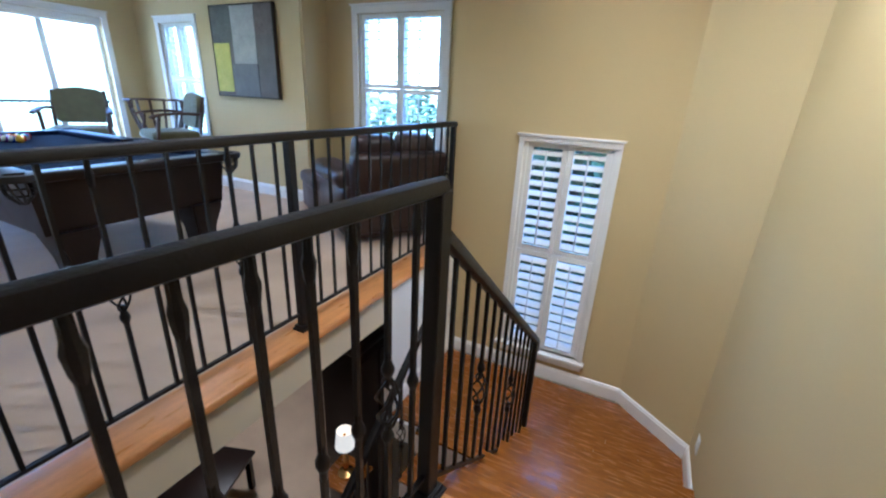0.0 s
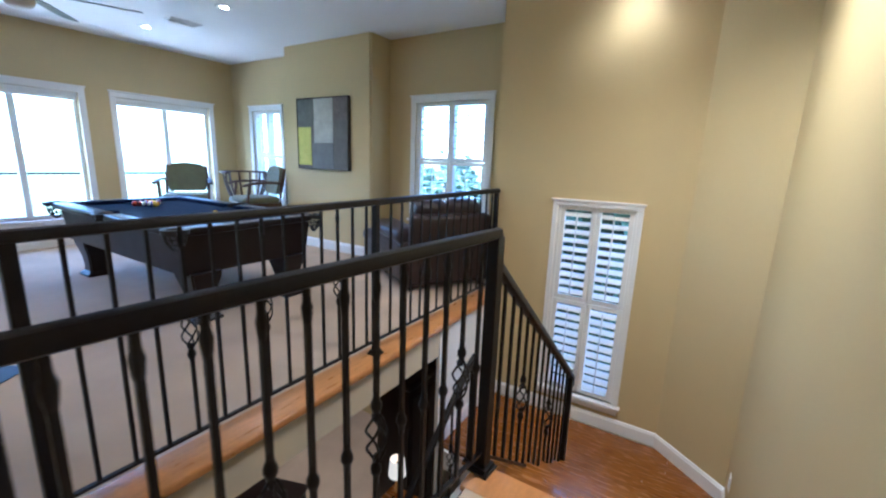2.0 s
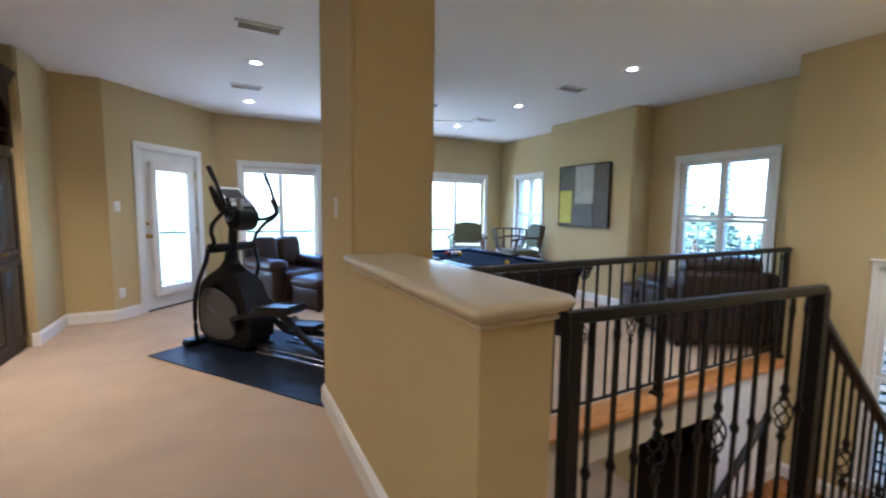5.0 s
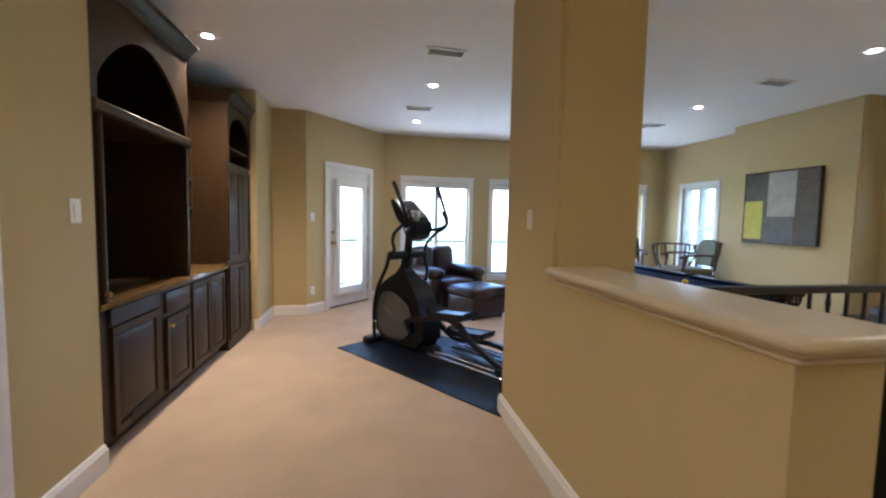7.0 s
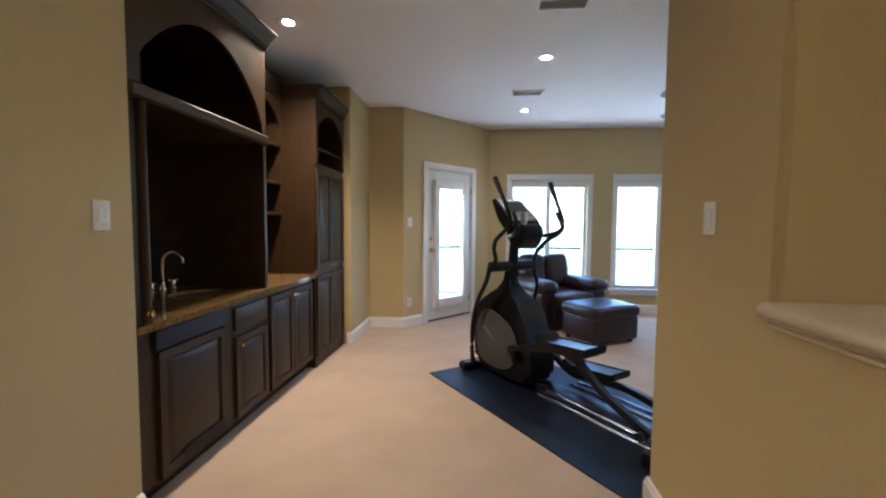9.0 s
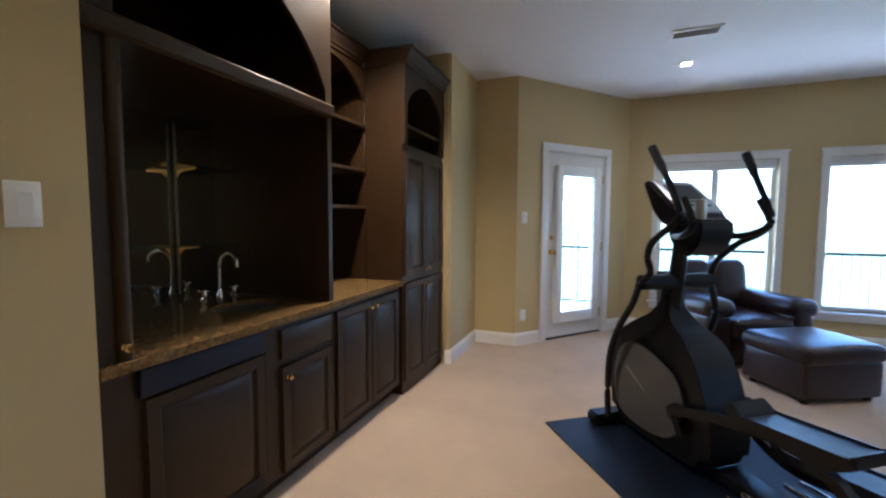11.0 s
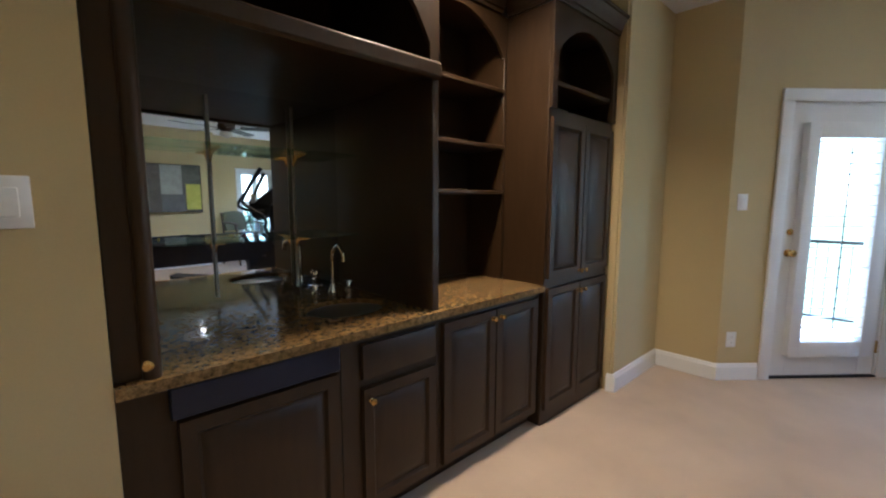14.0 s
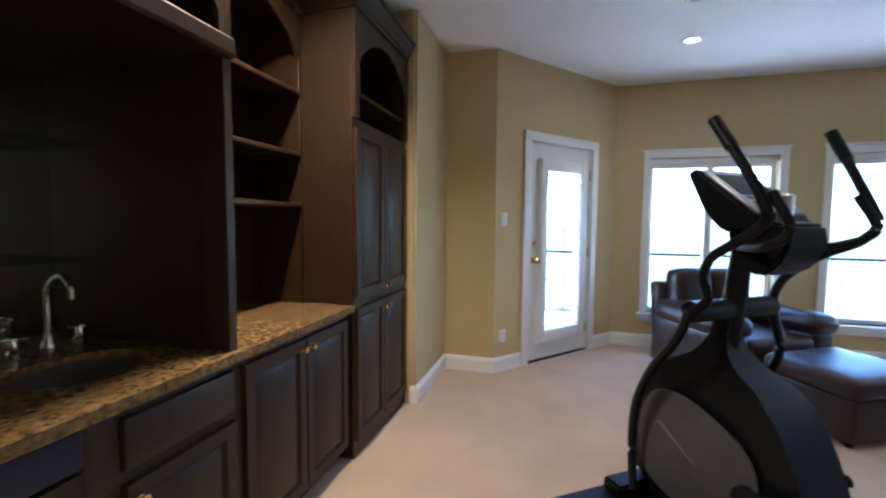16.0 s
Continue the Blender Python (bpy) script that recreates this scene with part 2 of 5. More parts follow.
# stairwell walls
HX, HY = -1.695, -2.41
RX = 0.07
SX = (-0.416, 0.288)
SY = 4.085
EX = 1.18
wall("wall_stair_north", (0.67, SY), (GX - 0.04, SY), LOW, CEIL, 0.22, [(0.67 - SX[1], 0.67 - SX[0], -0.885, 0.97)])
wall("wall_bay_return", (GX - 0.04, SY + 0.22), (GX - 0.04, WY + 0.2), LOW, CEIL, 0.2)
wall("wall_stair_angle", (EX, 3.66), (0.67, SY), LOW, CEIL, 0.2)
wall("wall_stair_east", (EX, 1.3), (EX, 3.66), LOW, CEIL, 0.2)
wall("wall_hall_north", (3.0, 1.3), (EX + 0.2, 1.3), 0, CEIL, 0.2)
wall("wall_hall_east", (3.0, HY), (3.0, 1.3), 0, CEIL, 0.2)
wall("wall_hall_south", (HX, HY), (3.0, HY), 0, CEIL, 0.2, [(0.67, 1.53, 0, 2.10)])
wall("wall_niche_side", (HX, -3.36), (HX, HY - 0.2), 0, CEIL, 0.2)
wall("wall_niche_back", (-4.49, -3.36), (HX + 0.22, -3.36), 0, CEIL, 0.2)
bm = bmesh.new()
box(bm, -5.55, -4.49, -3.56, -2.33, 0, CEIL)
bmesh.ops.bevel(bm, geom=[e for e in bm.edges if abs(e.verts[0].co.z - e.verts[1].co.z) > 1 and e.verts[0].co.y > -2.5 and e.verts[0].co.x > -5], offset=0.018, segments=4, affect="EDGES")
tagged(part("wall_pier", bm, PAINT), "tan painted wall pier beside the built-in cabinets", "wall", kind="structure")
wall("wall_south_west", tuple(A0), (-5.28, -2.36), 0, CEIL, 0.2)
DL = (A1 - A0).length
DS = (0.415, 1.315)
wall("wall_door", tuple(A1), tuple(A0), 0, CEIL, 0.2, [(DL - DS[1], DL - DS[0], 0, 2.12)])

# floors
bm = bmesh.new()
box(bm, -6.8, GX + 0.04, 0.42, 5.1, -0.3, 0)
box(bm, -6.8, 3.2, -3.6, 0.2, -0.3, 0)
box(bm, -6.8, -1.35, 0.2, 0.42, -0.3, 0)
box(bm, RX - 0.01, 3.2, 0.2, 1.665, -0.3, 0)
tagged(part("floor", bm, CARPET, smooth=False), "beige cut-pile carpet on the upper floor", "floor", kind="structure")
bm = bmesh.new()
box(bm, -6.8, 3.2, -3.6, 5.1, CEIL, CEIL + 0.2)
tagged(part("ceiling", bm, CEILING, smooth=False), "smooth white painted ceiling", "ceiling", kind="structure")
bm = bmesh.new()
box(bm, -6.8, 3.2, -3.6, 5.1, LOW - 0.2, LOW)
tagged(part("floor_lower", bm, CARPET, smooth=False), "beige carpet on the storey below", "floor", kind="structure")
# half wall with its moulded cap, and the pier at its end
bm = bmesh.new()
box(bm, -2.015, -0.025, -0.061, 0.195, 0, 1.075)
box(bm, -1.32, -0.026, -0.06, 0.194, LOW, 0)
bmesh.ops.bevel(bm, geom=[e for e in bm.edges if abs(e.verts[0].co.z - e.verts[1].co.z) > 1 and e.verts[0].co.x > 0], offset=0.025, segments=6, affect="EDGES")
tagged(part("wall_half", bm, PAINT), "tan painted half wall beside the stairwell", "half wall", kind="structure")
bm = bmesh.new()
CAPSEC = [(0.003, 1.068), (0.010, 1.070), (0.015, 1.075), (0.015, 1.081), (0.010, 1.085), (0.012, 1.090), (0.022, 1.097), (0.034, 1.100), (0.034, 1.104), (0.044, 1.108), (0.050, 1.116), (0.051, 1.126), (0.047, 1.136), (0.039, 1.143), (0.029, 1.146)]
rings = []
for o, z in CAPSEC:
    r = 0.006 + o * 0.5
    x1, y0, y1 = -0.025 + o, -0.06 - o, 0.195 + o
    pts = [(-1.262, y0)] + [(x1 - r + r * math.sin(a), y0 + r - r * math.cos(a)) for a in (0, 0.39, 0.79, 1.18, 1.57)]
    pts += [(x1 - r + r * math.cos(a), y1 - r + r * math.sin(a)) for a in (0, 0.39, 0.79, 1.18, 1.57)] + [(-1.262, y1)]
    rings.append([bm.verts.new((x, y, z)) for x, y in pts])
for a, b in zip(rings, rings[1:]):
    for i in range(len(a)):
        k = (i + 1) % len(a)
        bm.faces.new((a[i], a[k], b[k], b[i]))
bm.faces.new(rings[-1]); bm.faces.new(rings[0][::-1])
solo("wall_cap", bm, CREAM, "cream painted moulded wood cap on the half wall", "wall cap", kind="structure")
bm = bmesh.new()
box(bm, -2.05, -1.265, -0.06, 0.42, 0, CEIL)
bmesh.ops.bevel(bm, geom=[e for e in bm.edges if abs(e.verts[0].co.z - e.verts[1].co.z) > 1], offset=0.022, segments=4, affect="EDGES")
tagged(part("wall_column", bm, PAINT), "tan painted square column with rounded corners", "column", kind="structure")

WSX = GX + 0.075
# edge of the upper floor over the stairwell, and the wall below it
bm = bmesh.new()
box(bm, GX + 0.04, GX + 0.06, 0.42, SY, -0.30, -0.045)
tagged(part("fascia", bm, CREAM, smooth=False), "cream painted fascia under the floor edge", "fascia", kind="structure")
bm = soft_box(GX - 0.11, GX + 0.11, 0.42, SY, -0.045, 0.004, 0.014, 3)
solo("floor_nosing", bm, OAKTRIM, "honey oak nosing along the carpet edge", "trim", kind="structure")
bm = bmesh.new()
box(bm, GX + 0.04, WSX, 2.95, SY, LOW, -0.05)
tagged(part("wall_stair_west", bm, WHITE, smooth=False), "off-white wall at the turn of the stair", "wall", kind="structure")
bm = bmesh.new()
box(bm, RX - 0.05, RX + 0.05, 0.2, 1.665, LOW, -0.3)
box(bm, RX - 0.05, RX - 0.025, 0.2, 1.665, -0.3, -0.02)
tagged(part("wall_stair_inner", bm, WHITE, smooth=False), "off-white wall under the upper hall", "wall", kind="structure")
for _n, _a, _b in (("wall_lower_west", (-6.6, 5.0), (-6.6, -3.2)), ("wall_lower_north", (GX + 0.04, 5.0), (-6.6, 5.0)), ("wall_lower_south", (-6.6, -3.2), (3.1, -3.2)), ("wall_lower_east", (3.0, -3.2), (3.0, 4.4))):
    wall(_n, _a, _b, LOW, -0.3, 0.15, label="tan painted wall on the storey below")

RISE = -LAND / 6
# stair: first flight down to the landing, then back under the hall
def stair(name, steps, axis_label):
    st = thing(name, pose(0, 0, 0), axis_label, "stairs", kind="structure")
    for x0, x1, y0, y1, z, front in steps:
        b = soft_box(x0, x1, y0 - (0.025 if front < 0 else 0), y1 + (0.025 if front > 0 else 0), z - 0.03, z, 0.008, 2)
        part("tread", b, OAK, st)
        b = bmesh.new()
        yy = y1 if front > 0 else y0
        box(b, x0, x1, yy - 0.012 if front > 0 else yy, yy if front > 0 else yy + 0.012, z - RISE, z - 0.03)
        part("riser", b, WHITE, st, "white painted riser", smooth=False)
    return st


stair("stairs_upper", [(RX - 0.04, EX - 0.005, 1.665 + 0.30 * i, 1.665 + 0.30 * (i + 1), -RISE * (i + 1), 1) for i in range(5)], "polished oak stair flight with white risers")
stair("stairs_lower", [(-0.66, RX - 0.06, 2.9 - 0.25 * (i + 1), 2.9 - 0.25 * i, LAND - RISE * (i + 1), -1) for i in range(9)], "polished oak lower stair flight with white risers")
b = soft_box(RX - 0.04, EX - 0.2, 1.52, 1.69, -0.03, 0.004, 0.01, 2)
solo("stair_nosing", b, OAKTRIM, "honey oak nosing at the head of the stair", "trim", kind="structure")
bm = bmesh.new()
box(bm, RX - 0.04, EX, 1.653, 1.665, -RISE, -0.03)
tagged(part("stair_riser", bm, WHITE, smooth=False), "white painted top riser", "riser", kind="structure")
landing = thing("landing", pose(0, 0, 0), "polished oak strip landing with a glossy finish", "landing", kind="structure")
random.seed(4)
for i in range(17):
    y0 = 2.9 + i * 0.0765
    if y0 > SY - 0.05:
        break
    x = WSX if y0 >= 2.95 else -0.68
    while x < EX - 0.01:
        L = random.uniform(0.4, 0.9)
        x1 = min(x + L, EX - 0.01)
        if y0 < 3.12:
            x1 = min(x1, RX - 0.05)
        if x1 - x > 0.03:
            b = bmesh.new()
            box(b, x + 0.0006, x1 - 0.0006, y0 + 0.0006, y0 + 0.0759, LAND - 0.02, LAND + random.uniform(0, 0.0006))
            part("plank", b, OAK, landing, smooth=False)
        x += L
        if y0 < 3.12 and x > RX - 0.05:
            break
bm = bmesh.new()
box(bm, WSX, EX, 3.165, SY, LAND - 0.2, LAND - 0.021)
box(bm, WSX, -0.68, 2.95, 3.165, LAND - 0.2, LAND - 0.021)
box(bm, -0.68, RX - 0.06, 2.9, 3.165, LAND - 0.2, LAND - 0.021)
part("subfloor", bm, WHITE, landing, "white painted edge", smooth=False)

# ---- iron railings ----
def knuckle_profile(z, r=0.0065, k=0.017):
    return [(r, z - 0.05), (r + 0.002, z - 0.045), (r + 0.002, z - 0.03), (k * 0.75, z - 0.016), (k, z - 0.006), (k, z + 0.006), (k * 0.75, z + 0.016), (r + 0.002, z + 0.03), (r + 0.002, z + 0.045), (r, z + 0.05)]


def baluster_mesh(h, kn=0.45, basket=False, shoe=True):
    """One square iron bar with a turned knuckle, or a pair of knuckles about a twisted basket."""
    bm = bmesh.new()
    q = 0.0068
    if basket:
        box(bm, -q, q, -q, q, 0, kn - 0.075)
        box(bm, -q, q, -q, q, kn + 0.075, h)
        for s in (-1, 1):
            lathe(bm, knuckle_profile(kn + s * 0.105, q), 10)
        for k in range(4):
            pts = []
            for j in range(13):
                u = j / 12
                a = k * math.pi / 2 + u * math.pi * 1.1
                r = 0.006 + 0.026 * math.sin(math.pi * u) ** 0.8
                pts.append((r * math.cos(a), r * math.sin(a), kn - 0.08 + 0.16 * u))
            sweep(bm, pts, circle(0.0042, 6))
    else:
        box(bm, -q, q, -q, q, 0, h)
        if kn:
            lathe(bm, knuckle_profile(kn, q), 10)
    if shoe:
        lathe(bm, [(q, h - 0.10), (q + 0.004, h - 0.085), (q + 0.007, h - 0.055), (q + 0.003, h - 0.04), (q + 0.001, h)], 8)
    return mesh_of("baluster", bm, IRON)


def handrail(pts, parent, w=0.028, hgt=0.042):
    sec = [(-w, 0), (-w, hgt * 0.45), (-w * 0.75, hgt * 0.85), (0, hgt), (w * 0.75, hgt * 0.85), (w, hgt * 0.45), (w, 0), (w * 0.6, -0.006), (-w * 0.6, -0.006)]
    b = bmesh.new()
    sweep(b, pts, sec)
    return part("handrail", b, IRON, parent)


def post(x, y, z0, z1, parent, r=0.021):
    b = bmesh.new()
    box(b, x - r, x + r, y - r, y + r, z0, z1)
    bmesh.ops.bevel(b, geom=b.edges[:], offset=0.004, segments=1, affect="EDGES")
    box(b, x - r * 1.9, x + r * 1.9, y - r * 1.9, y + r * 1.9, z0, z0 + 0.012)
    box(b, x - r * 1.5, x + r * 1.5, y - r * 1.5, y + r * 1.5, z0 + 0.012, z0 + 0.03)
    return part("post", b, IRON, parent)


def flat_rail(name, x, y0, y1, zr, posts, spacing, label, pattern, kn, end_hook, turn=0.0):
    r = thing(name, pose(x, y1, 0, 0, 0, turn), label, "railing")
    posts, y0, y1, x = [p - y1 for p in posts], y0 - y1, 0.0, 0.0
    pts = [(x, y0, zr - 0.04), (x, y1, zr - 0.04)]
    if end_hook:
        pts += [(x, y1 + 0.015, zr - 0.043), (x, y1 + 0.024, zr - 0.06)]
    handrail(pts, r, 0.024, 0.038)
    b = bmesh.new()
    box(b, x - 0.009, x + 0.009, y0, y1, 0.095, 0.109)
    part("bottom_rail", b, IRON, r, smooth=False)
    for p in posts:
        post(x, p, 0.004, zr - 0.035, r, 0.026 if not end_hook else 0.021)
    plain = baluster_mesh(zr - 0.04 - 0.10, None if end_hook else kn, shoe=not end_hook)
    bask = baluster_mesh(zr - 0.04 - 0.10, kn, True)
    n = round((y1 - y0) / spacing)
    for i in range(1, n):
        y = y0 + (y1 - y0) * i / n
        if min(abs(y - p) for p in posts) < 0.045:
            continue
        o = new("baluster", bask if pattern(i) else plain)
        o.parent = r
        o.matrix_basis = pose(x, y, 0.10)
    return r


flat_rail("stair_guard", RX, 0.255, 1.665, 1.085, (0.285, 1.655), 0.112, "black wrought-iron railing with twisted basket balusters", lambda i: i in (4, 7, 11), 0.43, False, -4.8)
flat_rail("gallery_railing", GX, 0.425, SY - 0.012, 1.08, (0.54, 2.215, SY - 0.03), 0.12, "long black wrought-iron railing along the carpet edge", lambda i: (i - 5) % 7 in (0, 3), 0.48, True)

sr = thing("stair_railing", pose(0, 0, 0), "sloping black iron stair railing with a newel post", "railing")
handrail([(RX, 1.675, 0.91), (RX, 3.13, -0.215), (RX, 3.20, -0.27), (RX, 3.215, -0.34)], sr, 0.024, 0.04)
post(RX, 3.185, LAND, -0.245, sr)
b = bmesh.new()
sweep(b, [(RX, 1.675, 0.05), (RX, 3.17, -1.11)], [(-0.009, 0), (0.009, 0), (0.009, 0.014), (-0.009, 0.014)])
part("bottom_rail", b, IRON, sr, smooth=False)
sp, sb = baluster_mesh(0.86, None, shoe=False), baluster_mesh(0.86, 0.40, True, False)
for i in range(1, 14):
    u = i / 14
    o = new("baluster", sb if i in (4, 9) else sp)
    o.parent = sr
    o.matrix_basis = pose(RX, 1.675 + 1.495 * u, 0.054 - 1.16 * u)
lr = thing("lower_stair_railing", pose(0, 0, 0), "sloping black iron railing of the lower flight", "railing")
handrail([(-0.64, 2.97, LAND + 0.95), (-0.64, 2.9, LAND + 0.92), (-0.64, 0.75, LAND - 0.74)], lr, 0.024, 0.04)
post(-0.64, 2.95, LAND, LAND + 0.95, lr)
for i in range(1, 17):
    y = 2.88 - 0.125 * i
    o = new("baluster", sb if i % 4 == 2 else sp)
    o.parent = lr
    o.matrix_basis = pose(-0.64, y, LAND + 0.04 - 0.772 * (2.9 - y)) 

# baseboards
baseboard([tuple(A1), (WX, WY), (BX[0], WY), (BX[0], BY), (BX[1], BY), (BX[1], WY), (GX - 0.04, WY), (GX - 0.04, SY)])
dd = (A1 - A0).normalized()
baseboard([tuple(A0 + dd * (DS[1] + 0.09)), tuple(A1)])
baseboard([(-4.49, -2.37), (-4.49, -2.33), (-5.28, -2.33), tuple(A0), tuple(A0 + dd * (DS[0] - 0.09))])
baseboard([(3.0, HY), (HX + 1.615, HY)])
baseboard([(HX + 0.585, HY), (HX, HY), (HX, HY - 0.02)])
baseboard([(-2.05, 0.42), (-2.05, -0.06), (-0.025, -0.06), (-0.025, 0.19)])
baseboard([(WSX, 2.95), (WSX, SY), (0.67, SY), (EX, 3.66), (EX, 3.17)], LAND)

# ---- windows and door ----
def louver_panel(x0, x1, z0, z1, parent, pitch, tilt, y=0.0):
    """One shutter leaf: stiles, rails, slats and the tilt rod."""
    s = 0.042
    for nm, a in (("stile", (x0, x0 + s, z0, z1)), ("stile", (x1 - s, x1, z0, z1)), ("rail", (x0 + s, x1 - s, z0, z0 + s)), ("rail", (x0 + s, x1 - s, z1 - s, z1))):
        part(nm, soft_box(a[0], a[1], y - 0.014, y + 0.014, a[2], a[3], 0.003, 1), WHITE, parent)
    n = max(3, round((z1 - z0 - 2 * s) / pitch))
    first = None
    for i in range(n):
        z = z0 + s + (z1 - z0 - 2 * s) * (i + 0.5) / n
        m = Matrix.Translation(((x0 + x1) / 2, y, z)) @ Matrix.Rotation(radians(tilt), 4, "X")
        if first is None:
            b = bmesh.new()
            hw = (x1 - x0) / 2 - s - 0.002
            lathe_out = [(-0.036, 0), (-0.02, 0.0045), (0.02, 0.0045), (0.036, 0), (0.02, -0.0045), (-0.02, -0.0045)]
            a = [b.verts.new((-hw, u, v)) for u, v in lathe_out]
            c = [b.verts.new((hw, u, v)) for u, v in lathe_out]
            b.faces.new(a); b.faces.new(c[::-1])
            for k in range(6):
                b.faces.new((a[k], c[k], c[(k + 1) % 6], a[(k + 1) % 6]))
            first = part("slat", b, WHITE, parent, m=m)
        else:
            again("slat", first, parent, m)
    b = bmesh.new()
    xm = (x0 + x1) / 2
    box(b, xm - 0.006, xm + 0.006, y + 0.036, y + 0.045, z0 + s + 0.02, z1 - s - 0.02)
    part("tilt_rod", b, WHITE, parent, smooth=False)


def window(name, m, w, z0, z1, label, shutters=None, thick=0.2, casing=0.07, split=None):
    """A window in an opening w wide from z0 to z1; m puts x along the wall and y into the room."""
    wn = thing(name, m, label, "window", kind="structure")
    def bar(nm, x0, x1, a, b, y0, y1, bev=0.004):
        return part(nm, soft_box(x0, x1, y0, y1, a, b, bev, 1), WHITE, wn)
    c = casing
    bar("casing", -c, 0.004, z0 - 0.002, z1, 0.001, 0.02); bar("casing", w - 0.004, w + c, z0 - 0.002, z1, 0.001, 0.02)
    bar("casing", -c, w + c, z1 - 0.003, z1 + c, 0.001, 0.022); bar("cornice", -c - 0.015, w + c + 0.015, z1 + c, z1 + c + 0.018, 0.001, 0.036)
    bar("window_sill", -c - 0.02, w + c + 0.02, z0 - 0.03, z0, -0.08, 0.055); bar("apron", -c, w + c, z0 - 0.10, z0 - 0.03, 0.001, 0.016)
    f = 0.045
    ya, yb = -0.13, -0.08
    bar("window_frame", 0, f, z0, z1, ya, yb); bar("window_frame", w - f, w, z0, z1, ya, yb)
    bar("window_frame", f, w - f, z0, z0 + f, ya, yb); bar("window_frame", f, w - f, z1 - f, z1, ya, yb)
    bar("mullion", w / 2 - 0.035, w / 2 + 0.035, z0 + f, z1 - f, ya, yb + 0.01)
    for x0, x1 in ((f, w / 2 - 0.035), (w / 2 + 0.035, w - f)):
        b = bmesh.new()
        box(b, x0, x1, -0.108, -0.104, z0 + f, z1 - f)
        g = part("pane", b, GLASS, wn, "clear glass", smooth=False)
        g.visible_shadow = False
    if shutters:
        zm, pitch, tilt = shutters
        s = 0.03
        y = -0.035
        bar("shutter_frame", 0, s, z0, z1, y - 0.02, y + 0.025); bar("shutter_frame", w - s, w, z0, z1, y - 0.02, y + 0.025)
        for x0, x1 in ((s, w / 2 - 0.002), (w / 2 + 0.002, w - s)):
            for a, b2 in ((z0, zm), (zm, z1)):
                louver_panel(x0, x1, a + 0.003, b2 - 0.003, wn, pitch, tilt, y)
    else:
        bar("blind_headrail", 0.01, w - 0.01, z1 - 0.06, z1 - 0.005, -0.075, -0.015)
        bar("blind_stack", 0.02, w - 0.02, z1 - 0.11, z1 - 0.06, -0.07, -0.02, 0.006)
    return wn


for i, (a, b_) in enumerate(WW):
    window(f"window_{i + 1}", Matrix.Translation((WX, b_, 0)) @ Matrix.Rotation(radians(-90), 4, "Z"), b_ - a, *WZ, "tall white double window with the blind drawn up")
window("window_4", Matrix.Translation((NC[1], WY, 0)) @ Matrix.Rotation(radians(180), 4, "Z"), NC[1] - NC[0], *NZ, "narrow white window with open plantation shutters", (1.32, 0.085, 2))
window("window_5", Matrix.Translation((NE[1], WY, 0)) @ Matrix.Rotation(radians(180), 4, "Z"), NE[1] - NE[0], *NZ, "white window with open plantation shutters", (1.32, 0.085, 2))
window("window_6", Matrix.Translation((SX[1], SY, 0)) @ Matrix.Rotation(radians(180), 4, "Z"), SX[1] - SX[0], -0.885, 0.97, "white stair window with half-open plantation shutters", (0.05, 0.085, -28), casing=0.04)


# glazed balcony door in the angled wall
dm = Matrix.Translation((A1.x, A1.y, 0)) @ Matrix.Rotation(math.atan2((A0 - A1).y, (A0 - A1).x), 4, "Z") @ Matrix.Translation((DL - DS[1], 0, 0))
DW = DS[1] - DS[0]
door = thing("door_1", dm, "closed white glazed door with an open shutter and brass knob", "door", kind="structure")
for x0, x1, a, b_ in ((-0.085, 0.005, 0, 2.12), (DW - 0.005, DW + 0.085, 0, 2.12), (-0.085, DW + 0.085, 2.117, 2.205)):
    part("casing", soft_box(x0, x1, 0.001, 0.022, a, b_, 0.006, 2), WHITE, door)
    part("jamb", soft_box(max(x0, 0) if x0 > 0 else 0.0, 0.0 + 0.02 if x0 < 0 and b_ < 2.2 and x1 < 0.1 else DW if x0 < 0 else DW, -0.19, -0.001, a if b_ < 2.2 else 2.10, min(b_, 2.12), 0.002, 1), WHITE, door) if not (x0 < 0 and x1 > 0.1) else None
st = 0.15
y0, y1 = -0.06, -0.015
lz0, lz1 = 0.30, 1.90
for a in ((0.02, st, 0.02, 2.10), (DW - st, DW - 0.02, 0.02, 2.10), (st, DW - st, 0.02, lz0), (st, DW - st, lz1, 2.10)):
    part("door_panel", soft_box(a[0], a[1], y0, y1, a[2], a[3], 0.002, 1), WHITE, door)
# shallow shutter box fixed over the glass, its slats open
for a in ((st - 0.035, st + 0.055, 0.19, 1.965), (DW - st - 0.055, DW - st + 0.035, 0.19, 1.965), (st + 0.055, DW - st - 0.055, 0.19, 0.31), (st + 0.055, DW - st - 0.055, 1.855, 1.965)):
    part("shutter_frame", soft_box(a[0], a[1], y1, y1 + 0.06, a[2], a[3], 0.006, 2), WHITE, door)
sl = None
for i in range(20):
    sm = pose(0, y1 + 0.03, 0.345 + i * 0.078, 4)
    if sl is None:
        sl = part("slat", soft_box(st + 0.056, DW - st - 0.056, -0.024, 0.024, -0.003, 0.003, 0.002, 1), WHITE, door, m=sm)
    else:
        again("slat", sl, door, sm)
b = bmesh.new()
rod(b, (DW / 2, y1 + 0.058, 0.36), (DW / 2, y1 + 0.058, 1.80), 0.005)
part("tilt_rod", b, GREYP, door)
part("head_stop", soft_box(0.0, DW, -0.09, -0.012, 2.0985, 2.1195, 0.001, 1), WHITE, door)
b = bmesh.new()
box(b, st, DW - st, -0.04, -0.036, lz0, lz1)
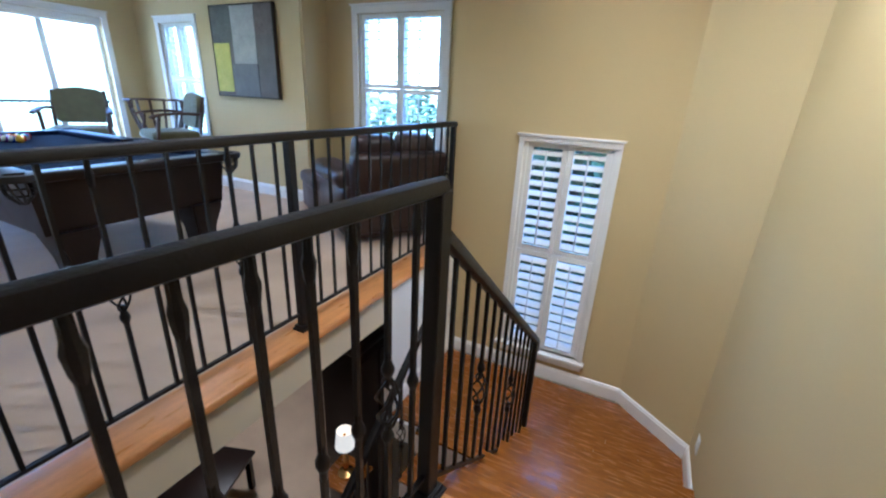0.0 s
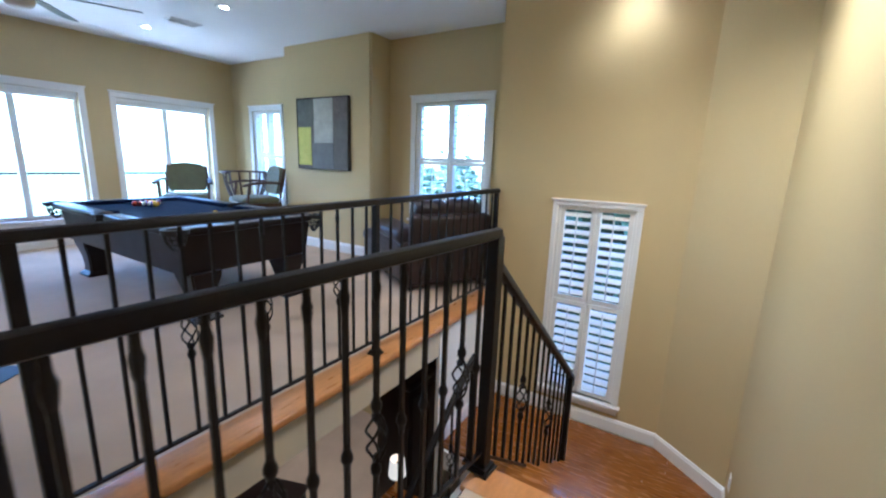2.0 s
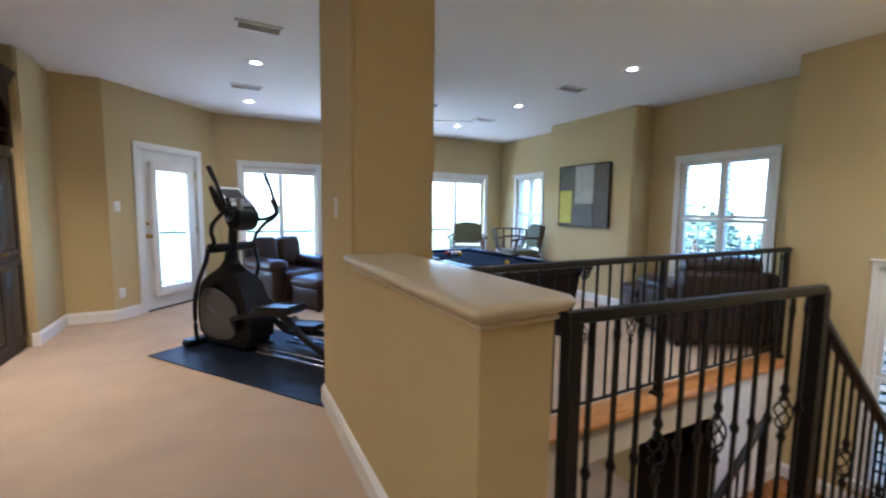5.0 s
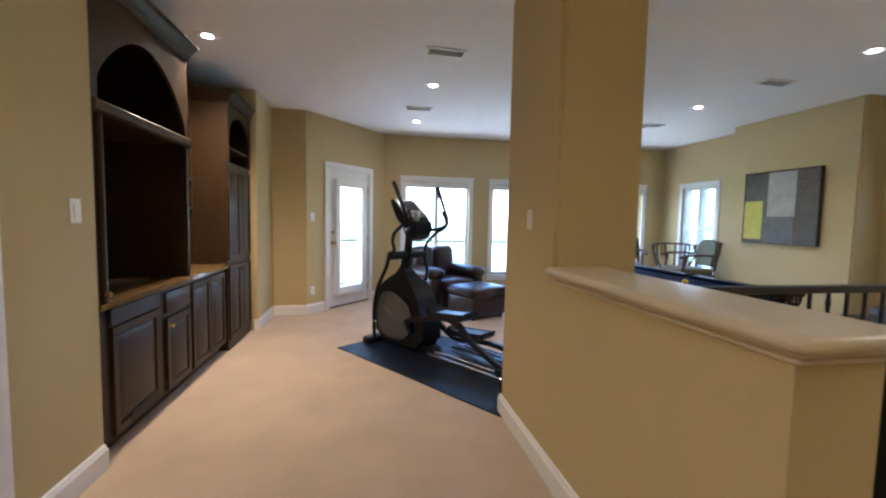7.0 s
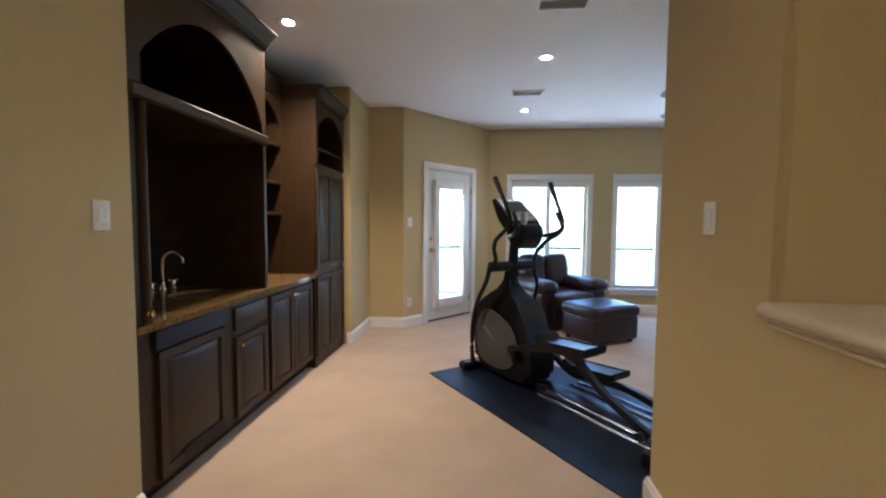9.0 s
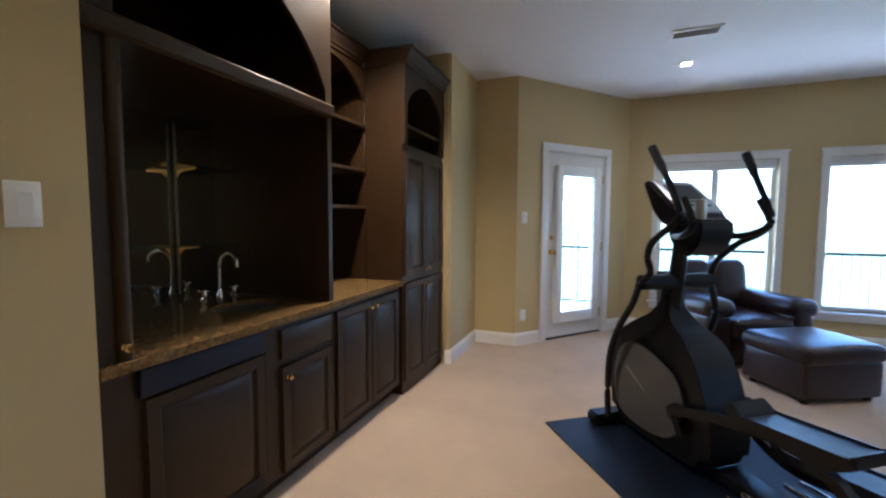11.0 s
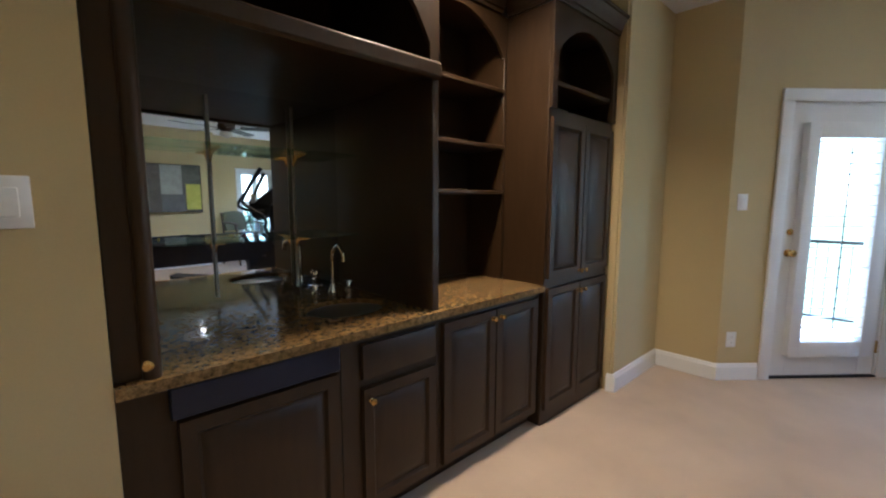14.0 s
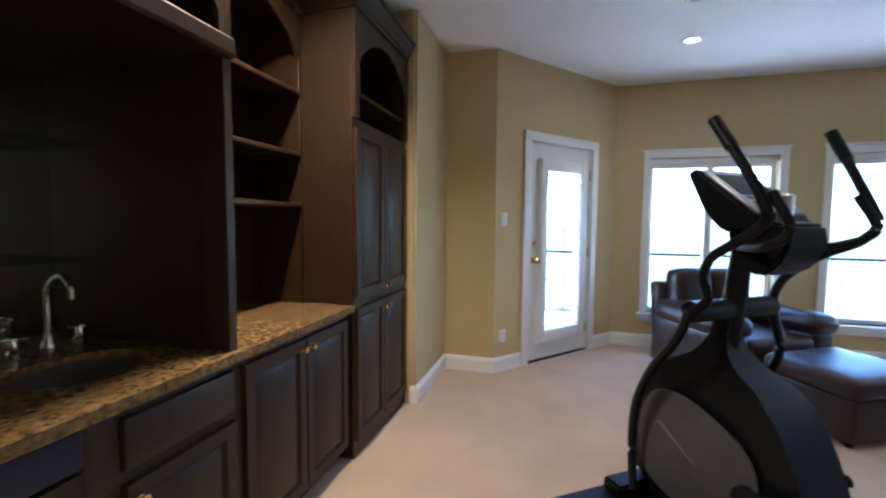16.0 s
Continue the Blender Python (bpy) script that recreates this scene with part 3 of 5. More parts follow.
part("pane", b, GLASS, door, "clear glass", smooth=False).visible_shadow = False
b = bmesh.new()
box(b, 0.0, DW, -0.10, 0.0, 0.0, 0.018)
part("threshold", b, BLACKP, door, "dark threshold", smooth=False)
for z, r in ((1.0, 0.027), (1.16, 0.02)):
    b = bmesh.new()
    lathe(b, [(0.03, 0), (0.03, 0.006), (0.011, 0.01), (0.011, 0.03), (r, 0.04), (r, 0.055), (r * 0.6, 0.065)] if r > 0.025 else [(0.024, 0), (0.024, 0.01), (0.012, 0.016), (0.012, 0.02)], 14, Matrix.Translation((DW - 0.085, y1, z)) @ Matrix.Rotation(radians(-90), 4, "X"))
    part("knob" if r > 0.025 else "deadbolt", b, BRASS, door, "polished brass")
for z in (0.25, 1.05, 1.85):
    b = bmesh.new()
    rod(b, (0.018, y1 + 0.008, z - 0.05), (0.018, y1 + 0.008, z + 0.05), 0.008)
    part("hinge", b, BRASS, door)

# closed panel door in the hall wall
d2 = thing("door_2", pose(HX + 0.67, HY, 0), "closed white six-panel door in the hall", "door", kind="structure")
for x0, x1, a, b_ in ((-0.085, 0.005, 0, 2.10), (0.855, 0.945, 0, 2.10), (-0.085, 0.945, 2.097, 2.185)):
    part("casing", soft_box(x0, x1, 0.001, 0.022, a, b_, 0.006, 2), WHITE, d2)
part("door_panel", soft_box(0.0, 0.86, -0.06, -0.02, 0.0, 2.10, 0.002, 1), WHITE, d2)
for x0 in (0.10, 0.47):
    for z0, z1 in ((0.2, 0.75), (0.88, 1.55), (1.68, 1.98)):
        part("raised_field", soft_box(x0, x0 + 0.29, -0.0205, -0.012, z0, z1, 0.006, 2), WHITE, d2)
b = bmesh.new()
lathe(b, [(0.03, 0), (0.03, 0.006), (0.011, 0.01), (0.011, 0.03), (0.027, 0.04), (0.027, 0.055), (0.016, 0.065)], 14, Matrix.Translation((0.79, -0.02, 1.0)) @ Matrix.Rotation(radians(-90), 4, "X"))
part("knob", b, BRASS, d2, "polished brass")
# ---- built-in bar and cabinets ----
CTZ, FY = 0.89, -2.425
GRANITE = material("speckled_gold_granite", (0.035, 0.022, 0.010), 0.06, var=0.2, scale=48, fine=150, bump=0.01, second=(0.32, 0.195, 0.065))


def raised_door(x0, x1, z0, z1, parent, y=FY, knob=None, name="door"):
    """A cabinet door with stiles, rails and a raised field, its face at y."""
    f = min(0.06, (x1 - x0) * 0.2)
    b = bmesh.new()
    n = lambda x, yy, z: b.verts.new((x, yy, z))
    steps = [(0, 0, -0.02), (0.003, 0.003, 0), (f - 0.012, f - 0.012, 0), (f - 0.002, f - 0.002, -0.013), (f + 0.005, f + 0.005, -0.013), (f + 0.012, f + 0.012, -0.008), (f + 0.042, f + 0.042, 0.0)]
    if min(x1 - x0, z1 - z0) < 0.2:
        steps = [(0, 0, -0.02), (0.004, 0.004, -0.004), (0.012, 0.012, 0)]
    rings = [[n(x0 + a, y + d, z0 + c), n(x1 - a, y + d, z0 + c), n(x1 - a, y + d, z1 - c), n(x0 + a, y + d, z1 - c)] for a, c, d in steps]
    b.faces.new(rings[0][::-1])
    for r1, r2 in zip(rings, rings[1:]):
        for i in range(4):
            b.faces.new((r1[i], r1[(i + 1) % 4], r2[(i + 1) % 4], r2[i]))
    b.faces.new(rings[-1])
    d = part(name, b, ESPRESSO, parent)
    if knob:
        k = bmesh.new()
        lathe(k, [(0.010, 0), (0.010, 0.003), (0.005, 0.006), (0.005, 0.014), (0.013, 0.02), (0.014, 0.026), (0.008, 0.031)], 12, Matrix.Translation((knob[0], y, knob[1])) @ Matrix.Rotation(radians(-90), 4, "X"))
        part("knob", k, BRASS, d, "small brass knob")
    return d


def carcass(name, x0, x1, label, front=FY - 0.02, z1=0.855, back=-3.33):
    c = thing(name, pose(0, 0, 0), label, "cabinet", "built-in bar units")
    b = bmesh.new()
    box(b, x0, x1, back, front, 0.09, z1)
    box(b, x0, x1, back, front - 0.06, 0.0, 0.09)
    part("body", b, ESPRESSO, c, smooth=False)
    return c


c = carcass("base_cabinet", -2.375, HX - 0.002, "dark espresso base cabinet with a wide panelled front")
raised_door(-2.36, -1.835, 0.10, 0.735, c, name="front_panel")
b = soft_box(-2.365, -1.82, FY - 0.02, FY + 0.004, 0.745, 0.845, 0.004, 1)
part("vent_strip", b, material("navy_appliance_strip", (0.01, 0.014, 0.03), 0.3, var=0.2), c, "dark navy appliance strip")
b = bmesh.new()
box(b, -2.34, -1.99, FY + 0.0003, FY + 0.002, 0.108, 0.182)
for i in range(5):
    box(b, -2.33, -2.0, FY + 0.0005, FY + 0.004, 0.112 + i * 0.014, 0.119 + i * 0.014)
part("grille", b, BLACKP, c, smooth=False)
c = carcass("base_cabinet", -2.875, -2.378, "dark espresso base cabinet with a drawer over one door")
raised_door(-2.86, -2.465, 0.67, 0.82, c, name="drawer")
raised_door(-2.86, -2.465, 0.10, 0.635, c, knob=(-2.50, 0.58))
c = carcass("base_cabinet", -3.70, -2.878, "dark espresso base cabinet with two raised-panel doors")
raised_door(-3.285, -2.905, 0.10, 0.82, c, knob=(-3.255, 0.775))
raised_door(-3.67, -3.29, 0.10, 0.82, c, knob=(-3.32, 0.775))

# granite worktop with a sink cut into it
wt = thing("worktop", pose(0, 0, 0), "polished gold and black granite worktop over the cabinets", "worktop")
b = bmesh.new()
SKX, SKY, SKR = -2.58, -2.76, 0.19
outer = [(-3.70, -3.33), (HX - 0.002, -3.33), (HX - 0.002, FY + 0.025), (-3.70, FY + 0.025)]
N = 32
for z, flip in ((CTZ, False), (CTZ - 0.035, True)):
    ring = [b.verts.new((SKX + SKR * math.cos(6.28318 * i / N), SKY + SKR * 0.85 * math.sin(6.28318 * i / N), z)) for i in range(N)]
    ov = [b.verts.new((x, y, z)) for x, y in outer]
    es = [b.edges.new((ring[i], ring[(i + 1) % N])) for i in range(N)] + [b.edges.new((ov[i], ov[(i + 1) % 4])) for i in range(4)]
    bmesh.ops.triangle_fill(b, use_beauty=True, edges=es)
    if z == CTZ:
        top_r, top_o = ring, ov
    else:
        for i in range(N):
            b.faces.new((top_r[i], top_r[(i + 1) % N], ring[(i + 1) % N], ring[i]))
        for i in range(4):
            b.faces.new((top_o[i], top_o[(i + 1) % 4], ov[(i + 1) % 4], ov[i]))
part("slab", b, GRANITE, wt, smooth=False)
b = bmesh.new()
lathe(b, [(SKR - 0.004, 0.868), (SKR - 0.006, 0.80), (SKR - 0.03, 0.735), (0.03, 0.725), (0.03, 0.722), (SKR - 0.028, 0.73), (SKR, 0.80), (SKR + 0.002, 0.844)], 28)
bmesh.ops.transform(b, matrix=Matrix.Translation((SKX, SKY, 0)) @ Matrix.Diagonal((1, 0.85, 1, 1)), verts=b.verts[:])
part("sink_bowl", b, SILVER, wt, "round brushed steel sink bowl")
fa = thing("faucet", pose(-2.69, -3.09, CTZ), "chrome gooseneck bar faucet with two handles", "faucet")
b = bmesh.new()
sweep(b, curve_pts([(0, 0, 0.03), (0, 0, 0.18), (0.0, 0.02, 0.235), (0.01, 0.09, 0.265), (0.02, 0.155, 0.235), (0.022, 0.165, 0.19)], 6), circle(0.011, 10))
lathe(b, [(0.026, 0), (0.026, 0.01), (0.016, 0.03), (0.012, 0.05)], 14)
part("spout", b, CHROME, fa)
for s in (-1, 1):
    b = bmesh.new()
    lathe(b, [(0.024, 0), (0.024, 0.008), (0.014, 0.02), (0.016, 0.045), (0.010, 0.055)], 12, Matrix.Translation((s * 0.10, 0, 0)))
    rod(b, (s * 0.10 - 0.035, 0.005, 0.05), (s * 0.10 + 0.035, -0.005, 0.058), 0.006)
    rod(b, (s * 0.10, -0.035, 0.052), (s * 0.10, 0.035, 0.056), 0.006)
    part("handle", b, CHROME, fa)

# hutch over the bar: side panels, bridge with an arched opening, mirror at the back
TOPZ = 2.57


def arch_panel(b, x0, x1, z0, z1, spring, rise, y0, y1, m=0.05):
    """A face board from z0 to z1 with an arched opening that starts at z0."""
    a0, a1 = x0 + m, x1 - m
    pts = [(x0, z0), (a0, z0), (a0, spring)]
    for i in range(1, 16):
        u = i / 16
        pts.append((a0 + (a1 - a0) * u, spring + rise * math.sin(math.pi * u) ** 0.75))
    pts += [(a1, spring), (a1, z0), (x1, z0), (x1, z1), (x0, z1)]
    prism(b, pts, y0, y1)


def crown(pts, parent, z=TOPZ):
    sec = [(-0.001, 0.0), (0.012, 0.0), (0.016, 0.02), (0.022, 0.024), (0.03, 0.055), (0.052, 0.085), (0.055, 0.095), (0.066, 0.1), (0.066, 0.115), (-0.001, 0.115)]
    b = bmesh.new()
    sweep(b, [(x, y, z) for x, y in pts], sec)
    return part("crown_moulding", b, ESPRESSO, parent)


hu = thing("bar_hutch", pose(0, 0, CTZ), "dark espresso bar hutch with a mirrored niche and arched top", "hutch", "built-in bar units")
Hz = lambda z: z - CTZ
def hp(nm, x0, x1, y0, y1, z0, z1, bev=0.003):
    return part(nm, soft_box(x0, x1, y0, y1, Hz(z0), Hz(z1), bev, 1), ESPRESSO, hu)
hp("side_panel", -2.872, -2.835, -3.33, FY, CTZ, TOPZ)
hp("side_panel", -1.80, HX - 0.002, -3.33, FY - 0.012, CTZ, TOPZ)
b = bmesh.new()
sweep(b, [(-1.785, FY - 0.012, 0.0), (-1.785, FY - 0.012, Hz(1.92))], circle(0.024, 12))
part("corner_bead", b, ESPRESSO, hu, "rounded corner bead")
hp("shelf_board", -2.834, -1.801, -3.33, FY - 0.03, 1.92, 1.96)
hp("shelf_nosing", -2.872, HX - 0.002, FY - 0.03, FY + 0.03, 1.905, 1.975, 0.012)
hp("top_board", -2.834, -1.801, -3.33, FY - 0.02, TOPZ - 0.03, TOPZ)
hp("back_panel", -2.834, -1.801, -3.33, -3.31, 1.96, TOPZ - 0.03)
b = bmesh.new()
arch_panel(b, -2.872, HX - 0.002, Hz(1.975), Hz(TOPZ), Hz(2.05), 0.38, FY - 0.022, FY + 0.001)
part("arch_board", b, ESPRESSO, hu)
o = crown([(HX - 0.002, FY), (-2.872, FY), (-2.872, -2.72)], hu, TOPZ - CTZ)
b = bmesh.new()
box(b, -0.516, 0.516, -0.005, 0.005, Hz(CTZ + 0.001), Hz(1.919))
mi = part("mirror", b, MIRROR, hu, "frameless mirror at the back of the niche", m=pose(-2.318, -3.273, 0, 0, 0, 2.1), smooth=False)
k = bmesh.new()
lathe(k, [(0.010, 0), (0.010, 0.003), (0.005, 0.006), (0.005, 0.014), (0.013, 0.02), (0.014, 0.026), (0.008, 0.031)], 12, Matrix.Translation((-1.772, FY + 0.008, Hz(0.938))) @ Matrix.Rotation(radians(-90), 4, "X"))
part("knob", k, BRASS, hu, "small brass knob")
STANDARD = material("dark_bronze_standard", (0.30, 0.28, 0.24), 0.4, metal=0.6, var=0.1, bump=0.02)
# glass shelves on slotted standards with brass brackets
for sx in (-2.16, -2.56):
    b = bmesh.new()
    box(b, sx - 0.006, sx + 0.006, -3.2545, -3.246, Hz(0.92), Hz(1.88))
    for i in range(24):
        box(b, sx - 0.003, sx + 0.003, -3.246, -3.245, Hz(0.95 + i * 0.031), Hz(0.965 + i * 0.031))
    part("shelf_standard", b, STANDARD, hu, "slotted dull metal shelf standard")
for gz in (1.20, 1.63):
    b = soft_box(-2.83, -1.81, -3.244, -3.04, Hz(gz), Hz(gz + 0.008), 0.002, 1)
    part("glass_shelf", b, glassy("green_edge_glass", (0.82, 0.95, 0.90)), hu, "clear glass shelf with green edge")
    for sx in (-2.16, -2.56):
        b = bmesh.new()
        prism(b, [(-3.245, Hz(gz) - 0.001), (-3.08, Hz(gz) - 0.001), (-3.08, Hz(gz) - 0.008), (-3.20, Hz(gz) - 0.02), (-3.245, Hz(gz) - 0.06)], -0.003, 0.003, Matrix.Translation((sx, 0, 0)) @ Matrix.Rotation(radians(90), 4, "Z"))
        part("bracket", b, BRASS, hu, "brass shelf bracket")

TOP2 = TOPZ - 0.08
# recessed open shelves over the worktop
SF = -2.72
sh = thing("open_shelves", pose(0, 0, CTZ), "dark espresso open shelves with an arched head", "shelves", "built-in bar units")
def spb(nm, x0, x1, y0, y1, z0, z1, bev=0.003):
    return part(nm, soft_box(x0, x1, y0, y1, Hz(z0), Hz(z1), bev, 1), ESPRESSO, sh)
spb("back_panel", -3.698, -2.876, -3.05, -3.03, CTZ, TOP2)
spb("side_panel", -2.90, -2.876, -3.03, SF, CTZ, TOP2); spb("side_panel", -3.698, -3.675, -3.03, SF, CTZ, TOP2)
for z in (1.455, 1.73, 2.065):
    spb("shelf_board", -3.674, -2.901, -3.03, SF + 0.012, z - 0.024, z, 0.005)
b = bmesh.new()
arch_panel(b, -3.675, -2.90, Hz(2.25), Hz(TOP2), Hz(2.26), 0.195, SF - 0.02, SF + 0.001, 0.012)
part("arch_board", b, ESPRESSO, sh)
spb("top_board", -3.674, -2.901, -3.03, SF - 0.02, TOP2 - 0.02, TOP2)
crown([(-2.94, SF), (-3.64, SF)], sh, TOP2 - CTZ)

# tall unit
TF = -2.395
ta = thing("tall_cabinet", pose(0, 0, 0), "tall espresso cabinet with panelled doors and arched shelf", "cabinet", "built-in bar units")
TX0, TX1 = -4.487, -3.703
def tp(nm, x0, x1, y0, y1, z0, z1, bev=0.003):
    return part(nm, soft_box(x0, x1, y0, y1, z0, z1, bev, 1), ESPRESSO, ta)
tp("side_panel", TX1 - 0.025, TX1, -3.33, TF - 0.02, 0, TOP2); tp("side_panel", TX0, TX0 + 0.025, -3.33, TF - 0.02, 0, TOP2)
b = bmesh.new()
box(b, TX0 + 0.025, TX1 - 0.025, -3.33, TF - 0.022, 0.0, 1.92)
part("body", b, ESPRESSO, ta, smooth=False)
tp("back_panel", TX0 + 0.025, TX1 - 0.025, -3.33, -2.75, 1.92, TOP2)
tp("shelf_board", TX0 + 0.026, TX1 - 0.026, -2.749, TF - 0.03, 2.06, 2.085)
tp("top_board", TX0 + 0.026, TX1 - 0.026, -2.749, TF - 0.02, TOP2 - 0.02, TOP2)
b = bmesh.new()
arch_panel(b, TX0, TX1, 1.92, TOP2, 2.22, 0.19, TF - 0.02, TF + 0.001, 0.05)
part("arch_board", b, ESPRESSO, ta)
xm = (TX0 + TX1) / 2
for x0, x1, kx in ((xm + 0.002, TX1 - 0.02, xm + 0.03), (TX0 + 0.02, xm - 0.002, xm - 0.03)):
    raised_door(x0, x1, 0.925, 1.87, ta, TF, (kx, 0.945))
    raised_door(x0, x1, 0.10, 0.87, ta, TF, (kx, 0.815))
crown([(TX1, SF), (TX1, TF), (TX0 + 0.005, TF)], ta, TOP2)


# ---- exercise machine on its mat ----
C0 = Vector((-3.68, -1.335, 0))
MA = radians(35.8)
MM = Matrix.Translation(C0) @ Matrix.Rotation(MA, 4, "Z")
b = soft_box(0, 2.15, 0, 1.15, 0.0, 0.008, 0.003, 1)
solo("floor_mat", b, MATRUB, "dark navy rubber mat on the carpet", "mat", m=MM)
el = thing("elliptical_trainer", MM @ pose(0, 0.60, 0.008), "black and grey elliptical trainer standing on a mat", "exercise machine")


STRIPE = material("dull_grey_stripe", (0.16, 0.16, 0.17), 0.5, var=0.1)
b = bmesh.new()
ho = [(0.375, 0.95), (0.36, 0.87), (0.315, 0.785), (0.215, 0.715), (0.11, 0.615), (0.055, 0.49), (0.035, 0.34), (0.05, 0.18), (0.085, 0.06), (0.30, 0.035), (0.62, 0.04), (0.78, 0.07), (0.815, 0.18), (0.805, 0.32), (0.755, 0.48), (0.69, 0.61), (0.61, 0.70), (0.52, 0.75), (0.46, 0.81), (0.44, 0.87), (0.445, 0.95)]
prism(b, [(p.x, p.z) for p in curve_pts([(x, 0, z) for x, z in ho], 5)], -0.13, 0.13)
bmesh.ops.bevel(b, geom=[e for e in b.edges if abs(e.verts[0].co.y - e.verts[1].co.y) < 0.01], offset=0.04, segments=4, affect="EDGES")
for v in b.verts:
    v.co.y *= 1 - 0.62 * max(0.0, min(1.0, (v.co.z - 0.66) / 0.2))
part("flywheel_housing", b, BLACKP, el)
for s in (-1, 1):
    b = bmesh.new()
    do = [(0.085, 0.28), (0.095, 0.42), (0.15, 0.535), (0.25, 0.585), (0.36, 0.575), (0.48, 0.535), (0.60, 0.47), (0.65, 0.37), (0.645, 0.24), (0.57, 0.13), (0.42, 0.085), (0.24, 0.09), (0.12, 0.15), (0.085, 0.28)]
    prism(b, [(p.x, p.z) for p in curve_pts([(x, 0, z) for x, z in do], 3)[:-1]], s * 0.131, s * 0.142)
    bmesh.ops.bevel(b, geom=[e for e in b.edges if abs(e.verts[0].co.y - e.verts[1].co.y) < 0.001], offset=0.004, segments=1, affect="EDGES")
    d = part("side_disc", b, GREYP, el, "grey side cover")
    b = bmesh.new()
    prism(b, [(0.19, 0.41), (0.30, 0.35), (0.40, 0.30), (0.32, 0.352), (0.21, 0.425)], s * 0.1425, s * 0.1445)
    part("emblem", b, STRIPE, d, "pale swoosh-like stripe")
    b = bmesh.new()
    rod(b, (0.62, s * 0.12, 0.30), (0.62, s * 0.17, 0.30), 0.05, seg=18)
    rod(b, (0.62, s * 0.165, 0.30), (0.72 + s * 0.05, s * 0.165, 0.30 + s * 0.1), 0.022)
    part("crank", b, BLACKP, el)
b = bmesh.new()
box(b, 0.02, 0.14, -0.30, 0.30, 0.0, 0.07)
bmesh.ops.bevel(b, geom=b.edges[:], offset=0.015, segments=2, affect="EDGES")
part("front_foot", b, BLACKP, el)
b = bmesh.new()
rod(b, (0.40, 0, 0.76), (0.46, 0, 1.32), 0.048, 0.04, 16)
part("mast", b, BLACKP, el)
b = bmesh.new()
rod(b, (0.42, -0.24, 0.99), (0.42, 0.24, 0.99), 0.045, seg=16)
part("pivot_sleeve", b, BLACKP, el)
# console leaning back towards the user
b = bmesh.new()
prism(b, [(0.295, 1.565), (0.31, 1.585), (0.345, 1.58), (0.605, 1.373), (0.62, 1.345), (0.585, 1.32), (0.46, 1.32), (0.38, 1.40)], -0.15, 0.15)
bmesh.ops.bevel(b, geom=b.edges[:], offset=0.012, segments=2, affect="EDGES")
co = part("console", b, BLACKP, el)
cm = Matrix.Translation((0.474, 0, 1.476)) @ Matrix.Rotation(radians(38.5), 4, "Y")
b = soft_box(-0.145, 0.145, -0.14, 0.14, -0.002, 0.012, 0.005, 2)
part("console_face", b, SILVER, co, "silver console face", m=cm)
b = soft_box(-0.115, 0.03, -0.105, 0.105, 0.0095, 0.0145, 0.003, 1)
part("screen", b, BLACKP, co, "dark display screen", m=cm)
kb = None
for bx in (0.05, 0.085):
    for by in (-0.08, -0.04, 0.0, 0.04, 0.08):
        bm_ = cm @ pose(bx, by, 0.011)
        if kb is None:
            kb = part("button", soft_box(-0.01, 0.01, -0.014, 0.014, 0.0, 0.004, 0.002, 1), BLACKP, co, "black console button", m=bm_)
        else:
            again("button", kb, co, bm_)
b = bmesh.new()
prism(b, [(0.46, 1.335), (0.60, 1.365), (0.675, 1.35), (0.69, 1.28), (0.65, 1.19), (0.585, 1.15), (0.52, 1.18), (0.47, 1.25)], -0.115, 0.115)
bmesh.ops.bevel(b, geom=b.edges[:], offset=0.012, segments=2, affect="EDGES")
part("console_base", b, BLACKP, el)
b = bmesh.new()
lathe(b, [(0.025, 0), (0.026, 0.06), (0.026, 0.1), (0.02, 0.105)], 14, Matrix.Translation((0.645, -0.075, 1.355)))
part("bottle_holder", b, SILVER, el, "silver bottle")
